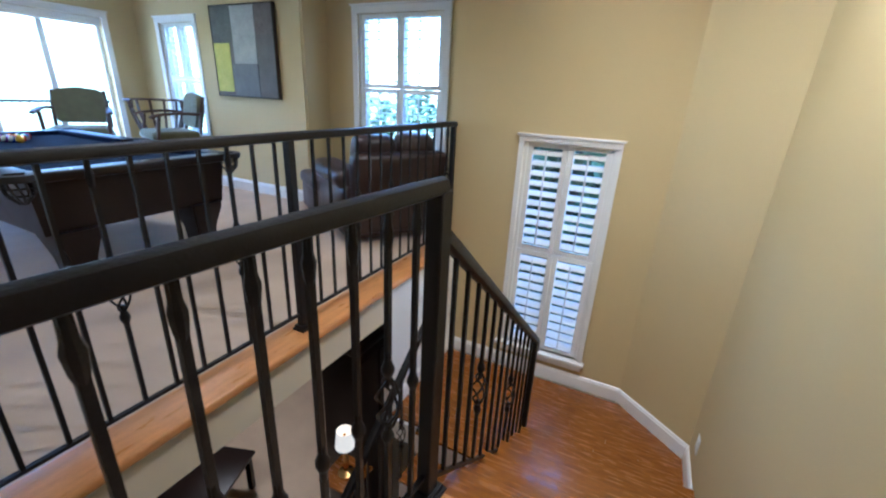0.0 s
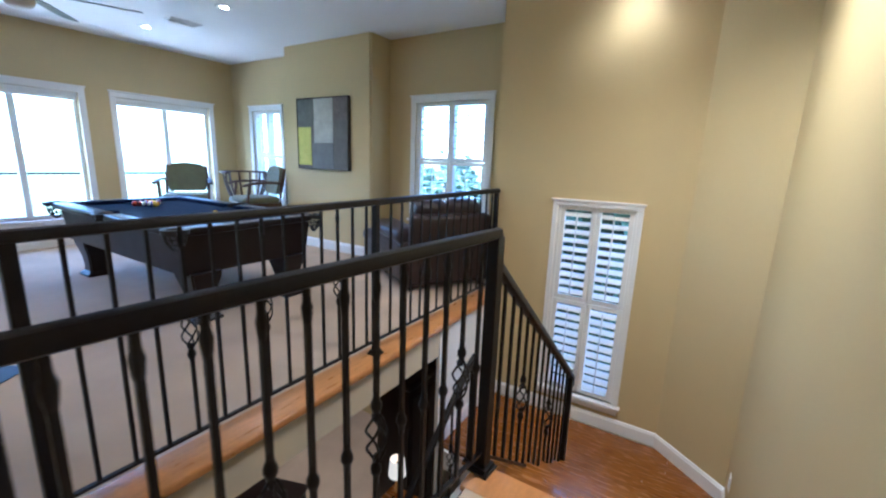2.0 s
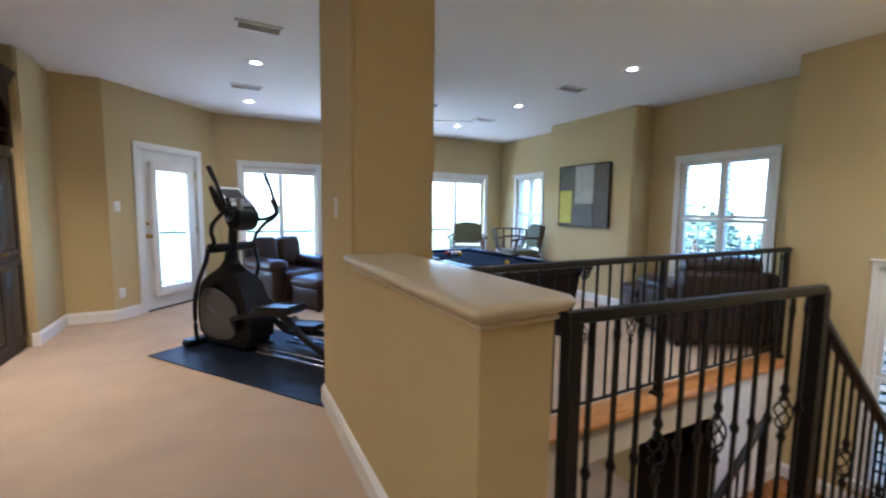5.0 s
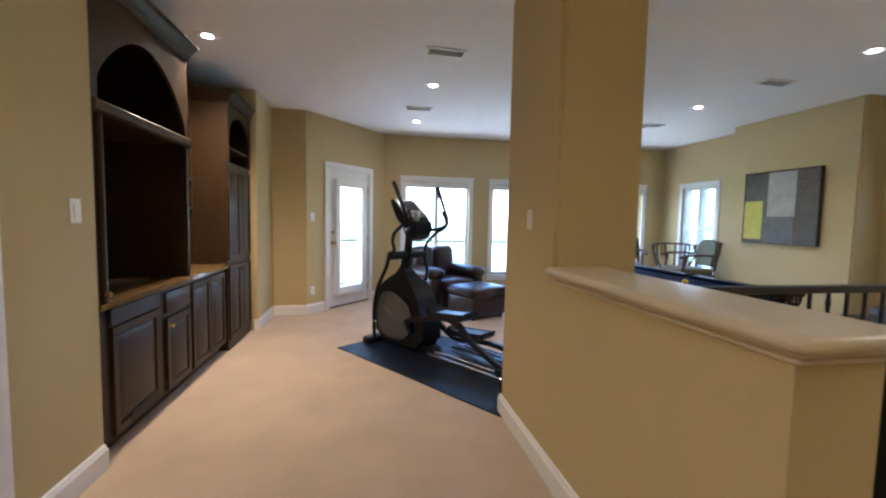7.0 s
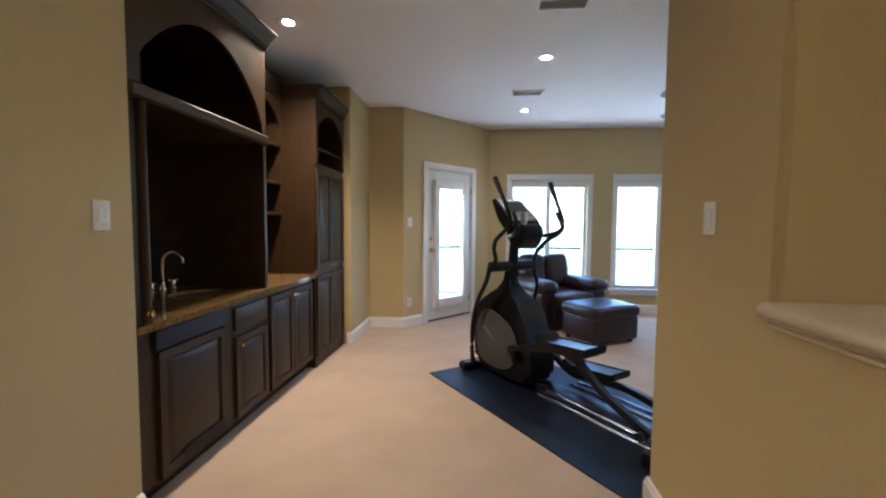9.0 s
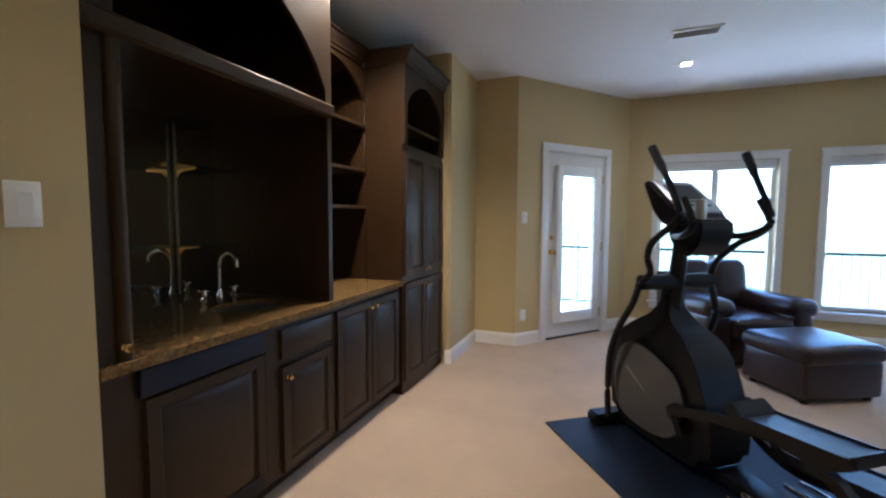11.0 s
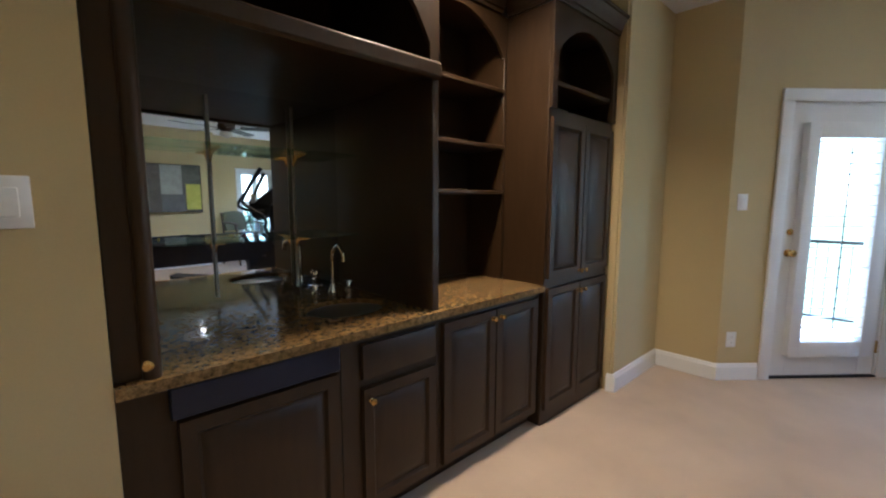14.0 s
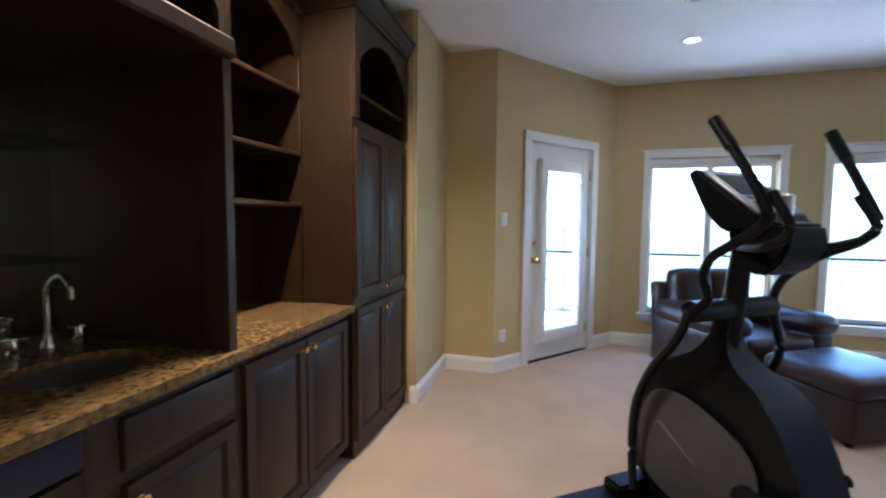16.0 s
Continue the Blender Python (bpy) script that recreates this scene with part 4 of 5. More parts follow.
for s in (-1, 1):
    b = bmesh.new()
    sweep(b, curve_pts([(0.52, s * 0.12, 1.26), (0.66, s * 0.2, 1.27), (0.76, s * 0.24, 1.33), (0.70, s * 0.24, 1.46)], 6), circle(0.017, 10))
    part("fixed_grip", b, BLACKP, el)
    b = bmesh.new()
    # swinging arm: down to the pedal link, up to the moving handle
    sweep(b, curve_pts([(0.59, s * 0.27, 1.715), (0.645, s * 0.27, 1.60), (0.72, s * 0.27, 1.44), (0.75, s * 0.27, 1.355), (0.70, s * 0.27, 1.285), (0.58, s * 0.26, 1.22), (0.46, s * 0.25, 1.11), (0.42, s * 0.24, 0.99)] if s > 0 else [(0.505, s * 0.27, 1.735), (0.60, s * 0.27, 1.59), (0.69, s * 0.27, 1.43), (0.70, s * 0.27, 1.355), (0.60, s * 0.27, 1.28), (0.51, s * 0.26, 1.22), (0.475, s * 0.25, 1.14), (0.49, s * 0.24, 1.06), (0.43, s * 0.24, 0.99)], 6), circle(0.0185, 10))
    h = part("moving_handle", b, BLACKP, el)
    b = bmesh.new()
    sweep(b, [(0.587, s * 0.27, 1.72), (0.645, s * 0.27, 1.60)] if s > 0 else [(0.50, s * 0.27, 1.742), (0.575, s * 0.27, 1.627)], circle(0.023, 12))
    part("foam_grip", b, BLACKP, h, "dark foam grip")
    b = bmesh.new()
    sweep(b, curve_pts([(0.42, s * 0.25, 0.99), (0.36, s * 0.24, 0.86), (0.215, s * 0.22, 0.67), (0.125, s * 0.21, 0.46), (0.115, s * 0.21, 0.22), (0.145, s * 0.22, 0.06)] if s < 0 else [(0.42, s * 0.25, 0.99), (0.46, s * 0.26, 0.8), (0.40, s * 0.27, 0.6), (0.44, s * 0.27, 0.40), (0.6, s * 0.26, 0.28)], 6), circle(0.02, 10))
    part("lower_arm", b, BLACKP, el)
    # pedal on its long link, running on a pair of bright rails
    pz, px = (0.52, 1.25) if s < 0 else (0.26, 1.17)
    b = bmesh.new()
    sweep(b, curve_pts([(0.64, s * 0.19, 0.33), (0.95, s * 0.19, pz - 0.10), (1.28, s * 0.19, pz - 0.07), (1.55, s * 0.19, 0.10 + pz * 0.35), (1.86, s * 0.17, 0.13)], 5), [(-0.02, -0.022), (0.02, -0.022), (0.02, 0.022), (-0.02, 0.022)])
    part("pedal_link", b, BLACKP, el)
    b = bmesh.new()
    prism(b, [(px - 0.24, pz + 0.0), (px - 0.20, pz - 0.05), (px + 0.17, pz - 0.045), (px + 0.24, pz - 0.0), (px + 0.24, pz + 0.05), (px + 0.2, pz + 0.025), (px - 0.16, pz - 0.005), (px - 0.21, pz + 0.045)], s * 0.19 - 0.10, s * 0.19 + 0.10)
    bmesh.ops.bevel(b, geom=b.edges[:], offset=0.008, segments=2, affect="EDGES")
    part("pedal", b, BLACKP, el)
    b = bmesh.new()
    rod(b, (1.0, s * 0.13, 0.085), (1.92, s * 0.13, 0.085), 0.014, seg=10)
    rod(b, (1.0, s * 0.22, 0.085), (1.92, s * 0.22, 0.085), 0.014, seg=10)
    part("rail", b, CHROME, el, "bright chrome roller rail")
    b = bmesh.new()
    rod(b, (1.82, s * 0.12, 0.125), (1.82, s * 0.23, 0.125), 0.03, seg=14)
    part("roller", b, BLACKP, el)
b = soft_box(0.80, 1.95, -0.08, 0.08, 0.03, 0.085, 0.015, 2)
part("frame_beam", b, BLACKP, el)
b = soft_box(1.88, 2.0, -0.30, 0.30, 0.0, 0.10, 0.02, 2)
part("rear_foot", b, BLACKP, el)


# ---- pool table ----
pt = thing("pool_table", pose(-3.66, 2.29, 0), "mahogany pool table with navy cloth and leather pockets", "pool table")
PL, PW, PZ = 1.25, 0.665, 0.775
b = bmesh.new()
box(b, -PL + 0.14, PL - 0.14, -PW + 0.14, PW - 0.14, PZ - 0.06, PZ - 0.035)
part("cloth_bed", b, FELT, pt, "navy blue cloth", smooth=False)
rw = 0.13
for i, (x0, x1, y0, y1) in enumerate(((-PL + 0.09, -0.06, -PW, -PW + rw), (0.06, PL - 0.09, -PW, -PW + rw), (-PL + 0.09, -0.06, PW - rw, PW), (0.06, PL - 0.09, PW - rw, PW), (-PL, -PL + rw, -PW + 0.09, PW - 0.09), (PL - rw, PL, -PW + 0.09, PW - 0.09))):
    r = part("rail", soft_box(x0, x1, y0, y1, PZ - 0.055, PZ, 0.012, 3), MAHOG, pt)
    t = 0.055
    if i < 2:
        q = (x0 + 0.03, x1 - 0.03, y1 - 0.004, y1 + t)
    elif i < 4:
        q = (x0 + 0.03, x1 - 0.03, y0 - t, y0 + 0.004)
    elif i == 4:
        q = (x1 - 0.004, x1 + t, y0 + 0.03, y1 - 0.03)
    else:
        q = (x0 - t, x0 + 0.004, y0 + 0.03, y1 - 0.03)
    part("cushion", soft_box(*q, PZ - 0.04, PZ + 0.001, 0.012, 3), FELT, r, "navy cloth cushion")
    n = 6
    for k in range(1, n):
        u = k / n
        cx = x0 + (x1 - x0) * u if i < 4 else (x0 + 0.045 if i == 4 else x1 - 0.045)
        cy = y0 + (y1 - y0) * u if i > 3 else (y0 + 0.045 if i < 2 else y1 - 0.045)
        d = bmesh.new()
        lathe(d, [(0.006, -0.001), (0.006, 0.0012)], 8, Matrix.Translation((cx, cy, PZ)))
        part("sight", d, WHITE, r, "inlaid pearl sight")
PB = material("black_leather_pocket", (0.012, 0.01, 0.009), 0.5, var=0.2)
for x in (-PL + 0.05, 0, PL - 0.05):
    for y in (-PW + 0.04, PW - 0.04):
        b = bmesh.new()
        a0 = math.atan2(y, x) if x else math.copysign(math.pi / 2, y)
        sweep(b, [(x + 0.075 * math.cos(a0 + radians(w)), y + 0.075 * math.sin(a0 + radians(w)), PZ - 0.005) for w in range(-110, 111, 20)], [(-0.018, -0.03), (0.018, -0.03), (0.02, 0.006), (0, 0.012), (-0.02, 0.006)])
        pk = part("pocket", b, PB, pt, "black leather pocket")
        b = bmesh.new()
        for w in range(-120, 121, 30):
            sweep(b, curve_pts([(x + 0.07 * math.cos(a0 + radians(w)), y + 0.07 * math.sin(a0 + radians(w)), PZ - 0.03), (x + 0.062 * math.cos(a0 + radians(w + 15)), y + 0.062 * math.sin(a0 + radians(w + 15)), PZ - 0.10), (x + 0.015 * math.cos(a0 + radians(w + 30)), y + 0.015 * math.sin(a0 + radians(w + 30)), PZ - 0.16)], 3), circle(0.006, 5))
        for z in (0.07, 0.11):
            sweep(b, [(x + (0.075 - z * 0.2) * math.cos(a0 + radians(w)), y + (0.075 - z * 0.2) * math.sin(a0 + radians(w)), PZ - z) for w in range(-120, 121, 24)], circle(0.006, 5))
        part("net", b, PB, pk)
# body that tapers under the rails, and the four heavy legs
b = bmesh.new()
lo = [b.verts.new((sx * (PL - 0.10), sy * (PW - 0.10), PZ - 0.38)) for sx, sy in ((-1, -1), (1, -1), (1, 1), (-1, 1))]
hi = [b.verts.new((sx * (PL - 0.07), sy * (PW - 0.07), PZ - 0.056)) for sx, sy in ((-1, -1), (1, -1), (1, 1), (-1, 1))]
b.faces.new(lo[::-1]); b.faces.new(hi)
for i in range(4):
    b.faces.new((lo[i], lo[(i + 1) % 4], hi[(i + 1) % 4], hi[i]))
part("apron", b, MAHOG, pt, smooth=False)
leg = None
for sx in (-1, 1):
    for sy in (-1, 1):
        m = pose(sx * (PL - 0.20), sy * (PW - 0.25), 0)
        if leg is None:
            b = bmesh.new()
            prof = [(0.14, 0.0), (0.14, 0.02), (0.12, 0.035), (0.095, 0.05), (0.09, 0.09), (0.10, 0.20), (0.125, 0.29), (0.145, 0.35), (0.15, PZ - 0.37)]
            rings = [[b.verts.new((r * sx_ * 0.95, r * sy_ * 0.8, z)) for sx_, sy_ in ((-1, -1), (1, -1), (1, 1), (-1, 1))] for r, z in prof]
            b.faces.new(rings[0][::-1]); b.faces.new(rings[-1])
            for r1, r2 in zip(rings, rings[1:]):
                for i in range(4):
                    b.faces.new((r1[i], r1[(i + 1) % 4], r2[(i + 1) % 4], r2[i]))
            bmesh.ops.bevel(b, geom=[e for e in b.edges if abs(e.verts[0].co.z - e.verts[1].co.z) > 0.01], offset=0.012, segments=2, affect="EDGES")
            leg = part("leg", b, MAHOG, pt, m=m)
        else:
            again("leg", leg, pt, m)
BC = [(0.75, 0.5, 0.05), (0.02, 0.05, 0.3), (0.5, 0.03, 0.02), (0.1, 0.02, 0.15), (0.7, 0.18, 0.03), (0.02, 0.2, 0.06), (0.25, 0.03, 0.03), (0.02, 0.02, 0.02)]
BM_ = [material("pool_ball_%s" % w, c_, 0.1, var=0.02, bump=0) for w, c_ in zip(("yellow", "blue", "red", "purple", "orange", "green", "maroon", "black"), BC)]
IV = material("pool_ball_ivory", (0.8, 0.77, 0.66), 0.1, var=0.02, bump=0)
k = 0
def ball(x, y, mat, stripe=None):
    b = bmesh.new()
    bmesh.ops.create_uvsphere(b, u_segments=16, v_segments=10, radius=0.0285)
    o = solo("pool_ball", b, mat, "glossy pool ball lying on navy cloth", "ball", "pool balls", m=pose(x, y, PZ - 0.035 + 0.0285))
    if stripe:
        b = bmesh.new()
        lathe(b, [(0.0268, -0.011), (0.0289, -0.006), (0.0291, 0), (0.0289, 0.006), (0.0268, 0.011)], 18)
        part("stripe", b, stripe, o, m=pose(0, 0, 0, 70, 20, 0))
for r in range(5):
    for j in range(r + 1):
        ball(-4.20 - r * 0.0497, 2.30 + (j - r / 2) * 0.0574, BM_[k % 8] if k % 2 == 0 else IV, BM_[k % 8] if k % 2 else None)
        k += 1
ball(-3.12, 2.33, BM_[0])


# ---- leather seats ----
def leather_chair(name, m, label):
    """A wide club chair; it faces +y, its back at -y."""
    ch = thing(name, m, label, "armchair", "leather seating")
    W, D = 0.50, 0.47
    def soft(nm, x0, x1, y0, y1, z0, z1, w, seg=4, tilt=0, pz=0):
        b = soft_box(x0, x1, y0, y1, z0, z1, w, seg)
        bmesh.ops.subdivide_edges(b, edges=[e for e in b.edges if e.calc_length() > 0.2], cuts=4, use_grid_fill=True)
        for v in b.verts:
            v.co += Vector((noise.noise(v.co * 5 + Vector((m.translation.x, 0, 0))), noise.noise(v.co * 5 + Vector((3, 7, 1))), noise.noise(v.co * 4 + Vector((9, 1, 4))))) * 0.009
        if tilt:
            bmesh.ops.transform(b, matrix=Matrix.Translation((0, y0, z0)) @ Matrix.Rotation(radians(tilt), 4, "X") @ Matrix.Translation((0, -y0, -z0)), verts=b.verts[:])
        return part(nm, b, LEATHER, ch)
    soft("base", -W + 0.02, W - 0.02, -D + 0.03, D - 0.03, 0.05, 0.30, 0.03, 2)
    soft("back_shell", -W + 0.05, W - 0.05, -D, -D + 0.16, 0.08, 0.80, 0.05, 3, 6)
    soft("seat_cushion", -W + 0.2, W - 0.2, -D + 0.2, D + 0.01, 0.28, 0.47, 0.06)
    for s in (-1, 1):
        a, c_ = sorted((s * (W - 0.21), s * (W + 0.01)))
        soft("arm", a, c_, -D + 0.06, D - 0.01, 0.07, 0.52, 0.06)
        a, c_ = sorted((s * (W - 0.245), s * (W + 0.045)))
        soft("arm_pad", a, c_, -D + 0.10, D + 0.015, 0.47, 0.65, 0.085)
        a, c_ = sorted((s * 0.005, s * 0.385))
        soft("back_cushion", a, c_, -D + 0.08, -D + 0.33, 0.44, 0.93, 0.09, 4, 8)
    ft = None
    for sx in (-1, 1):
        for sy in (-1, 1):
            mm = pose(sx * (W - 0.09), sy * (D - 0.09), 0)
            if ft is None:
                b = bmesh.new()
                lathe(b, [(0.025, 0), (0.032, 0.03), (0.034, 0.06)], 12)
                ft = part("foot", b, MAHOG, ch, m=mm)
            else:
                again("foot", ft, ch, mm)
    return ch


leather_chair("leather_armchair", pose(-5.84, 0.17, 0, 0, 0, -65), "burgundy-brown leather club chair beside its ottoman")
leather_chair("leather_armchair", pose(-1.80, 4.05, 0, 0, 0, 58), "burgundy-brown leather club chair turned from the railing")
ot = thing("ottoman", pose(-5.03, 0.55, 0, 0, 0, -62), "burgundy-brown leather ottoman with a padded top", "ottoman", "leather seating")
b = soft_box(-0.33, 0.33, -0.28, 0.28, 0.04, 0.32, 0.03, 3)
part("base", b, LEATHER, ot)
b = soft_box(-0.35, 0.35, -0.30, 0.30, 0.30, 0.44, 0.055, 4)
bmesh.ops.subdivide_edges(b, edges=[e for e in b.edges if e.calc_length() > 0.2], cuts=4, use_grid_fill=True)
for v in b.verts:
    v.co.z += 0.012 * noise.noise(v.co * 5) + (0.02 * (1 - (v.co.x / 0.35) ** 2) * (1 - (v.co.y / 0.3) ** 2) if v.co.z > 0.4 else 0)
part("cushion", b, LEATHER, ot)
for sx in (-1, 1):
    for sy in (-1, 1):
        b = bmesh.new()
        lathe(b, [(0.022, 0), (0.028, 0.03), (0.03, 0.05)], 12)
        part("foot", b, MAHOG, ot, m=pose(sx * 0.27, sy * 0.22, 0))


oc = copy_thing(ot, pose(-2.52, 4.27, 0, 0, 0, 58))
tagged(oc, "burgundy-brown leather ottoman behind the railing", "ottoman", "leather seating")


# ---- wooden armchairs with green upholstery, round table between them ----
GREENUP = material("sage_green_upholstery", (0.12, 0.12, 0.065), 0.85, var=0.18, scale=12, fine=220, bump=0.4, sheen=0.2)
WOOD2 = material("walnut_frame", (0.07, 0.036, 0.018), 0.35, var=0.25, scale=6, fine=60, stretch=(6, 6, 1))


def open_armchair(m, label):
    """A tall spectator armchair; it faces +y."""
    ch = thing("wooden_armchair", m, label, "armchair", "pair of green armchairs")
    for sx in (-1, 1):
        b = bmesh.new()
        sweep(b, curve_pts([(sx * 0.30, 0.27, 0), (sx * 0.31, 0.26, 0.3), (sx * 0.31, 0.24, 0.62), (sx * 0.32, 0.20, 0.88)], 4), circle(0.021, 8))
        part("front_leg", b, WOOD2, ch)
        b = bmesh.new()
        sweep(b, curve_pts([(sx * 0.27, -0.32, 0), (sx * 0.28, -0.25, 0.5), (sx * 0.28, -0.27, 0.85), (sx * 0.26, -0.34, 1.12)], 4), circle(0.021, 8))
        part("back_leg", b, WOOD2, ch)
        b = bmesh.new()
        sweep(b, curve_pts([(sx * 0.28, -0.27, 0.90), (sx * 0.32, -0.05, 0.915), (sx * 0.34, 0.18, 0.90), (sx * 0.36, 0.30, 0.87)], 4), [(-0.028, -0.012), (0.028, -0.012), (0.031, 0.008), (0.016, 0.02), (-0.016, 0.02), (-0.031, 0.008)])
        part("armrest", b, WOOD2, ch)
        b = bmesh.new()
        rod(b, (sx * 0.29, -0.27, 0.2), (sx * 0.305, 0.26, 0.2), 0.013, seg=8)
        part("stretcher", b, WOOD2, ch)
    part("seat_frame", soft_box(-0.31, 0.31, -0.26, 0.28, 0.53, 0.61, 0.012, 2), WOOD2, ch)
    part("seat", soft_box(-0.295, 0.295, -0.24, 0.29, 0.60, 0.70, 0.04, 4), GREENUP, ch, "sage green seat cushion")
    b = bmesh.new()
    pts = [(-0.25, 0.0), (0.25, 0.0), (0.27, 0.22), (0.265, 0.36), (0.2, 0.415), (0.1, 0.42), (0, 0.44), (-0.1, 0.42), (-0.2, 0.415), (-0.265, 0.36), (-0.27, 0.22)]
    prism(b, pts, -0.045, 0.045)
    bmesh.ops.bevel(b, geom=b.edges[:], offset=0.018, segments=3, affect="EDGES")
    part("backrest", b, GREENUP, ch, "sage green padded back", m=Matrix.Translation((0, -0.25, 0.73)) @ Matrix.Rotation(radians(10), 4, "X"))
    return ch


open_armchair(pose(-5.99, 3.50, 0, 0, 0, -122), "tall walnut armchair with sage green upholstery by the window")
open_armchair(pose(-5.08, 4.08, 0, 0, 0, 164), "tall walnut armchair with sage green upholstery beside the breast")
tb = thing("barrel_chair", pose(-5.72, 4.32, 0, 0, 0, -30), "walnut barrel chair with an open slatted back", "armchair")
b = bmesh.new()
lathe(b, [(0.24, 0.55), (0.27, 0.565), (0.27, 0.60), (0.25, 0.63), (0.12, 0.645)], 24)
part("seat", b, material("cream_seat_cloth", (0.45, 0.42, 0.36), 0.85, var=0.1), tb, "cream seat pad")
b = bmesh.new()
sweep(b, [(0.36 * math.cos(radians(w)), 0.36 * math.sin(radians(w)), 1.03) for w in range(50, 311, 13)], [(-0.02, -0.014), (0.02, -0.014), (0.024, 0.006), (0.0, 0.018), (-0.024, 0.006)])
part("crest_rail", b, WOOD2, tb)
for w in range(110, 251, 28):
    b = bmesh.new()
    c_, s_ = math.cos(radians(w)), math.sin(radians(w))
    sweep(b, curve_pts([(0.355 * c_, 0.355 * s_, 1.03), (0.33 * c_, 0.33 * s_, 0.85), (0.25 * c_, 0.25 * s_, 0.59)], 4), [(-0.016, -0.006), (0.016, -0.006), (0.016, 0.006), (-0.016, 0.006)])
    part("slat", b, WOOD2, tb)
for w in (55, 125, 235, 305):
    b = bmesh.new()
    c_, s_ = math.cos(radians(w)), math.sin(radians(w))
    sweep(b, curve_pts([(0.355 * c_, 0.355 * s_, 1.03), (0.35 * c_, 0.35 * s_, 0.85), (0.24 * c_, 0.24 * s_, 0.58), (0.2 * c_, 0.2 * s_, 0.35), (0.30 * c_, 0.30 * s_, 0.0)], 5), circle(0.018, 8))
    part("leg", b, WOOD2, tb)

# ---- painting on the breast ----
pa = thing("painting", pose(-3.863, BY, 1.635), "abstract canvas of grey, white, plum and yellow blocks", "painting")
def paint(nm, col, second):
    return material(nm, col, 0.7, var=0.2, scale=9, fine=70, bump=0.4, second=second)
b = soft_box(-0.496, 0.496, -0.045, -0.002, -0.4755, 0.4755, 0.002, 1)
part("canvas", b, paint("plum_grey_paint", (0.085, 0.078, 0.068), (0.14, 0.125, 0.11)), pa)
EDGE = material("dark_brown_canvas_edge", (0.02, 0.013, 0.009), 0.6, var=0.2)
for x0, x1, z0, z1 in ((-0.508, -0.497, -0.487, 0.487), (0.497, 0.508, -0.487, 0.487), (-0.497, 0.497, -0.487, -0.476), (-0.497, 0.497, 0.476, 0.487)):
    part("frame", soft_box(x0, x1, -0.052, -0.002, z0, z1, 0.002, 1), EDGE, pa, "thin dark brown frame")
for i, (x0, x1, z0, z1, mt) in enumerate(((-0.49, -0.16, 0.10, 0.47, paint("slate_paint", (0.075, 0.075, 0.062), (0.15, 0.15, 0.125))), (-0.155, 0.22, -0.12, 0.47, paint("pale_grey_paint", (0.30, 0.30, 0.275), (0.46, 0.46, 0.42))), (-0.49, -0.22, -0.43, 0.095, paint("yellow_paint", (0.42, 0.42, 0.05), (0.62, 0.58, 0.12))), (-0.195, 0.22, -0.47, -0.125, paint("dark_grey_paint", (0.11, 0.11, 0.115), (0.17, 0.17, 0.17))), (0.225, 0.49, 0.18, 0.47, paint("umber_paint", (0.07, 0.055, 0.05), (0.17, 0.14, 0.12))))):
    b = bmesh.new()
    box(b, x0, x1, -0.0485, -0.045, z0, z1)
    part("colour_block", b, mt, pa, smooth=False)

# ---- ceiling things ----
CANM = material("white_can_trim", (0.8, 0.79, 0.77), 0.4, var=0.03)
# includes fittings for the three unseen fill lights at the end of CANS
for x, y, _p in CANS:
    cl = thing("downlight", pose(x, y, CEIL), "lit recessed ceiling light with a white trim ring", "ceiling light", "recessed ceiling lights")
    b = bmesh.new()
    lathe(b, [(0.062, -0.001), (0.095, -0.001), (0.095, -0.006), (0.085, -0.010), (0.066, -0.010), (0.062, -0.006)], 24)
    part("trim_ring", b, CANM, cl)
    b = bmesh.new()
    lathe(b, [(0.061, -0.0015), (0.061, -0.004), (0.03, -0.007)], 20)
    part("lens", b, BULB, cl, "glowing lens")


def vent(x, y, turn=0, w=0.36, d=0.17):
    v = thing("ceiling_vent", pose(x, y, CEIL, 0, 0, turn), "white slatted air vent in the ceiling", "vent", "ceiling vents")
    b = bmesh.new()
    for a in ((-w / 2, w / 2, -d / 2, -d / 2 + 0.025), (-w / 2, w / 2, d / 2 - 0.025, d / 2), (-w / 2, -w / 2 + 0.025, -d / 2 + 0.025, d / 2 - 0.025), (w / 2 - 0.025, w / 2, -d / 2 + 0.025, d / 2 - 0.025)):
        box(b, *a, -0.014, -0.001)
    part("frame", b, CANM, v, smooth=False)
    b = bmesh.new()
    box(b, -w / 2 + 0.02, w / 2 - 0.02, -d / 2 + 0.02, d / 2 - 0.02, -0.003, -0.001)
    part("backing", b, GREYP, v, smooth=False)
    for i in range(7):
        yy = -d / 2 + 0.03 + (d - 0.06) * i / 6
        b = bmesh.new()
        box(b, -w / 2 + 0.026, w / 2 - 0.026, -0.008, 0.008, -0.001, 0.001)
        part("slat", b, CANM, v, m=pose(0, yy, -0.009, 35), smooth=False)


for x, y in ((-4.84, 3.08), (-2.91, 3.05), (-2.93, -0.36), (-4.8, -0.38)):
    vent(x, y, 90)

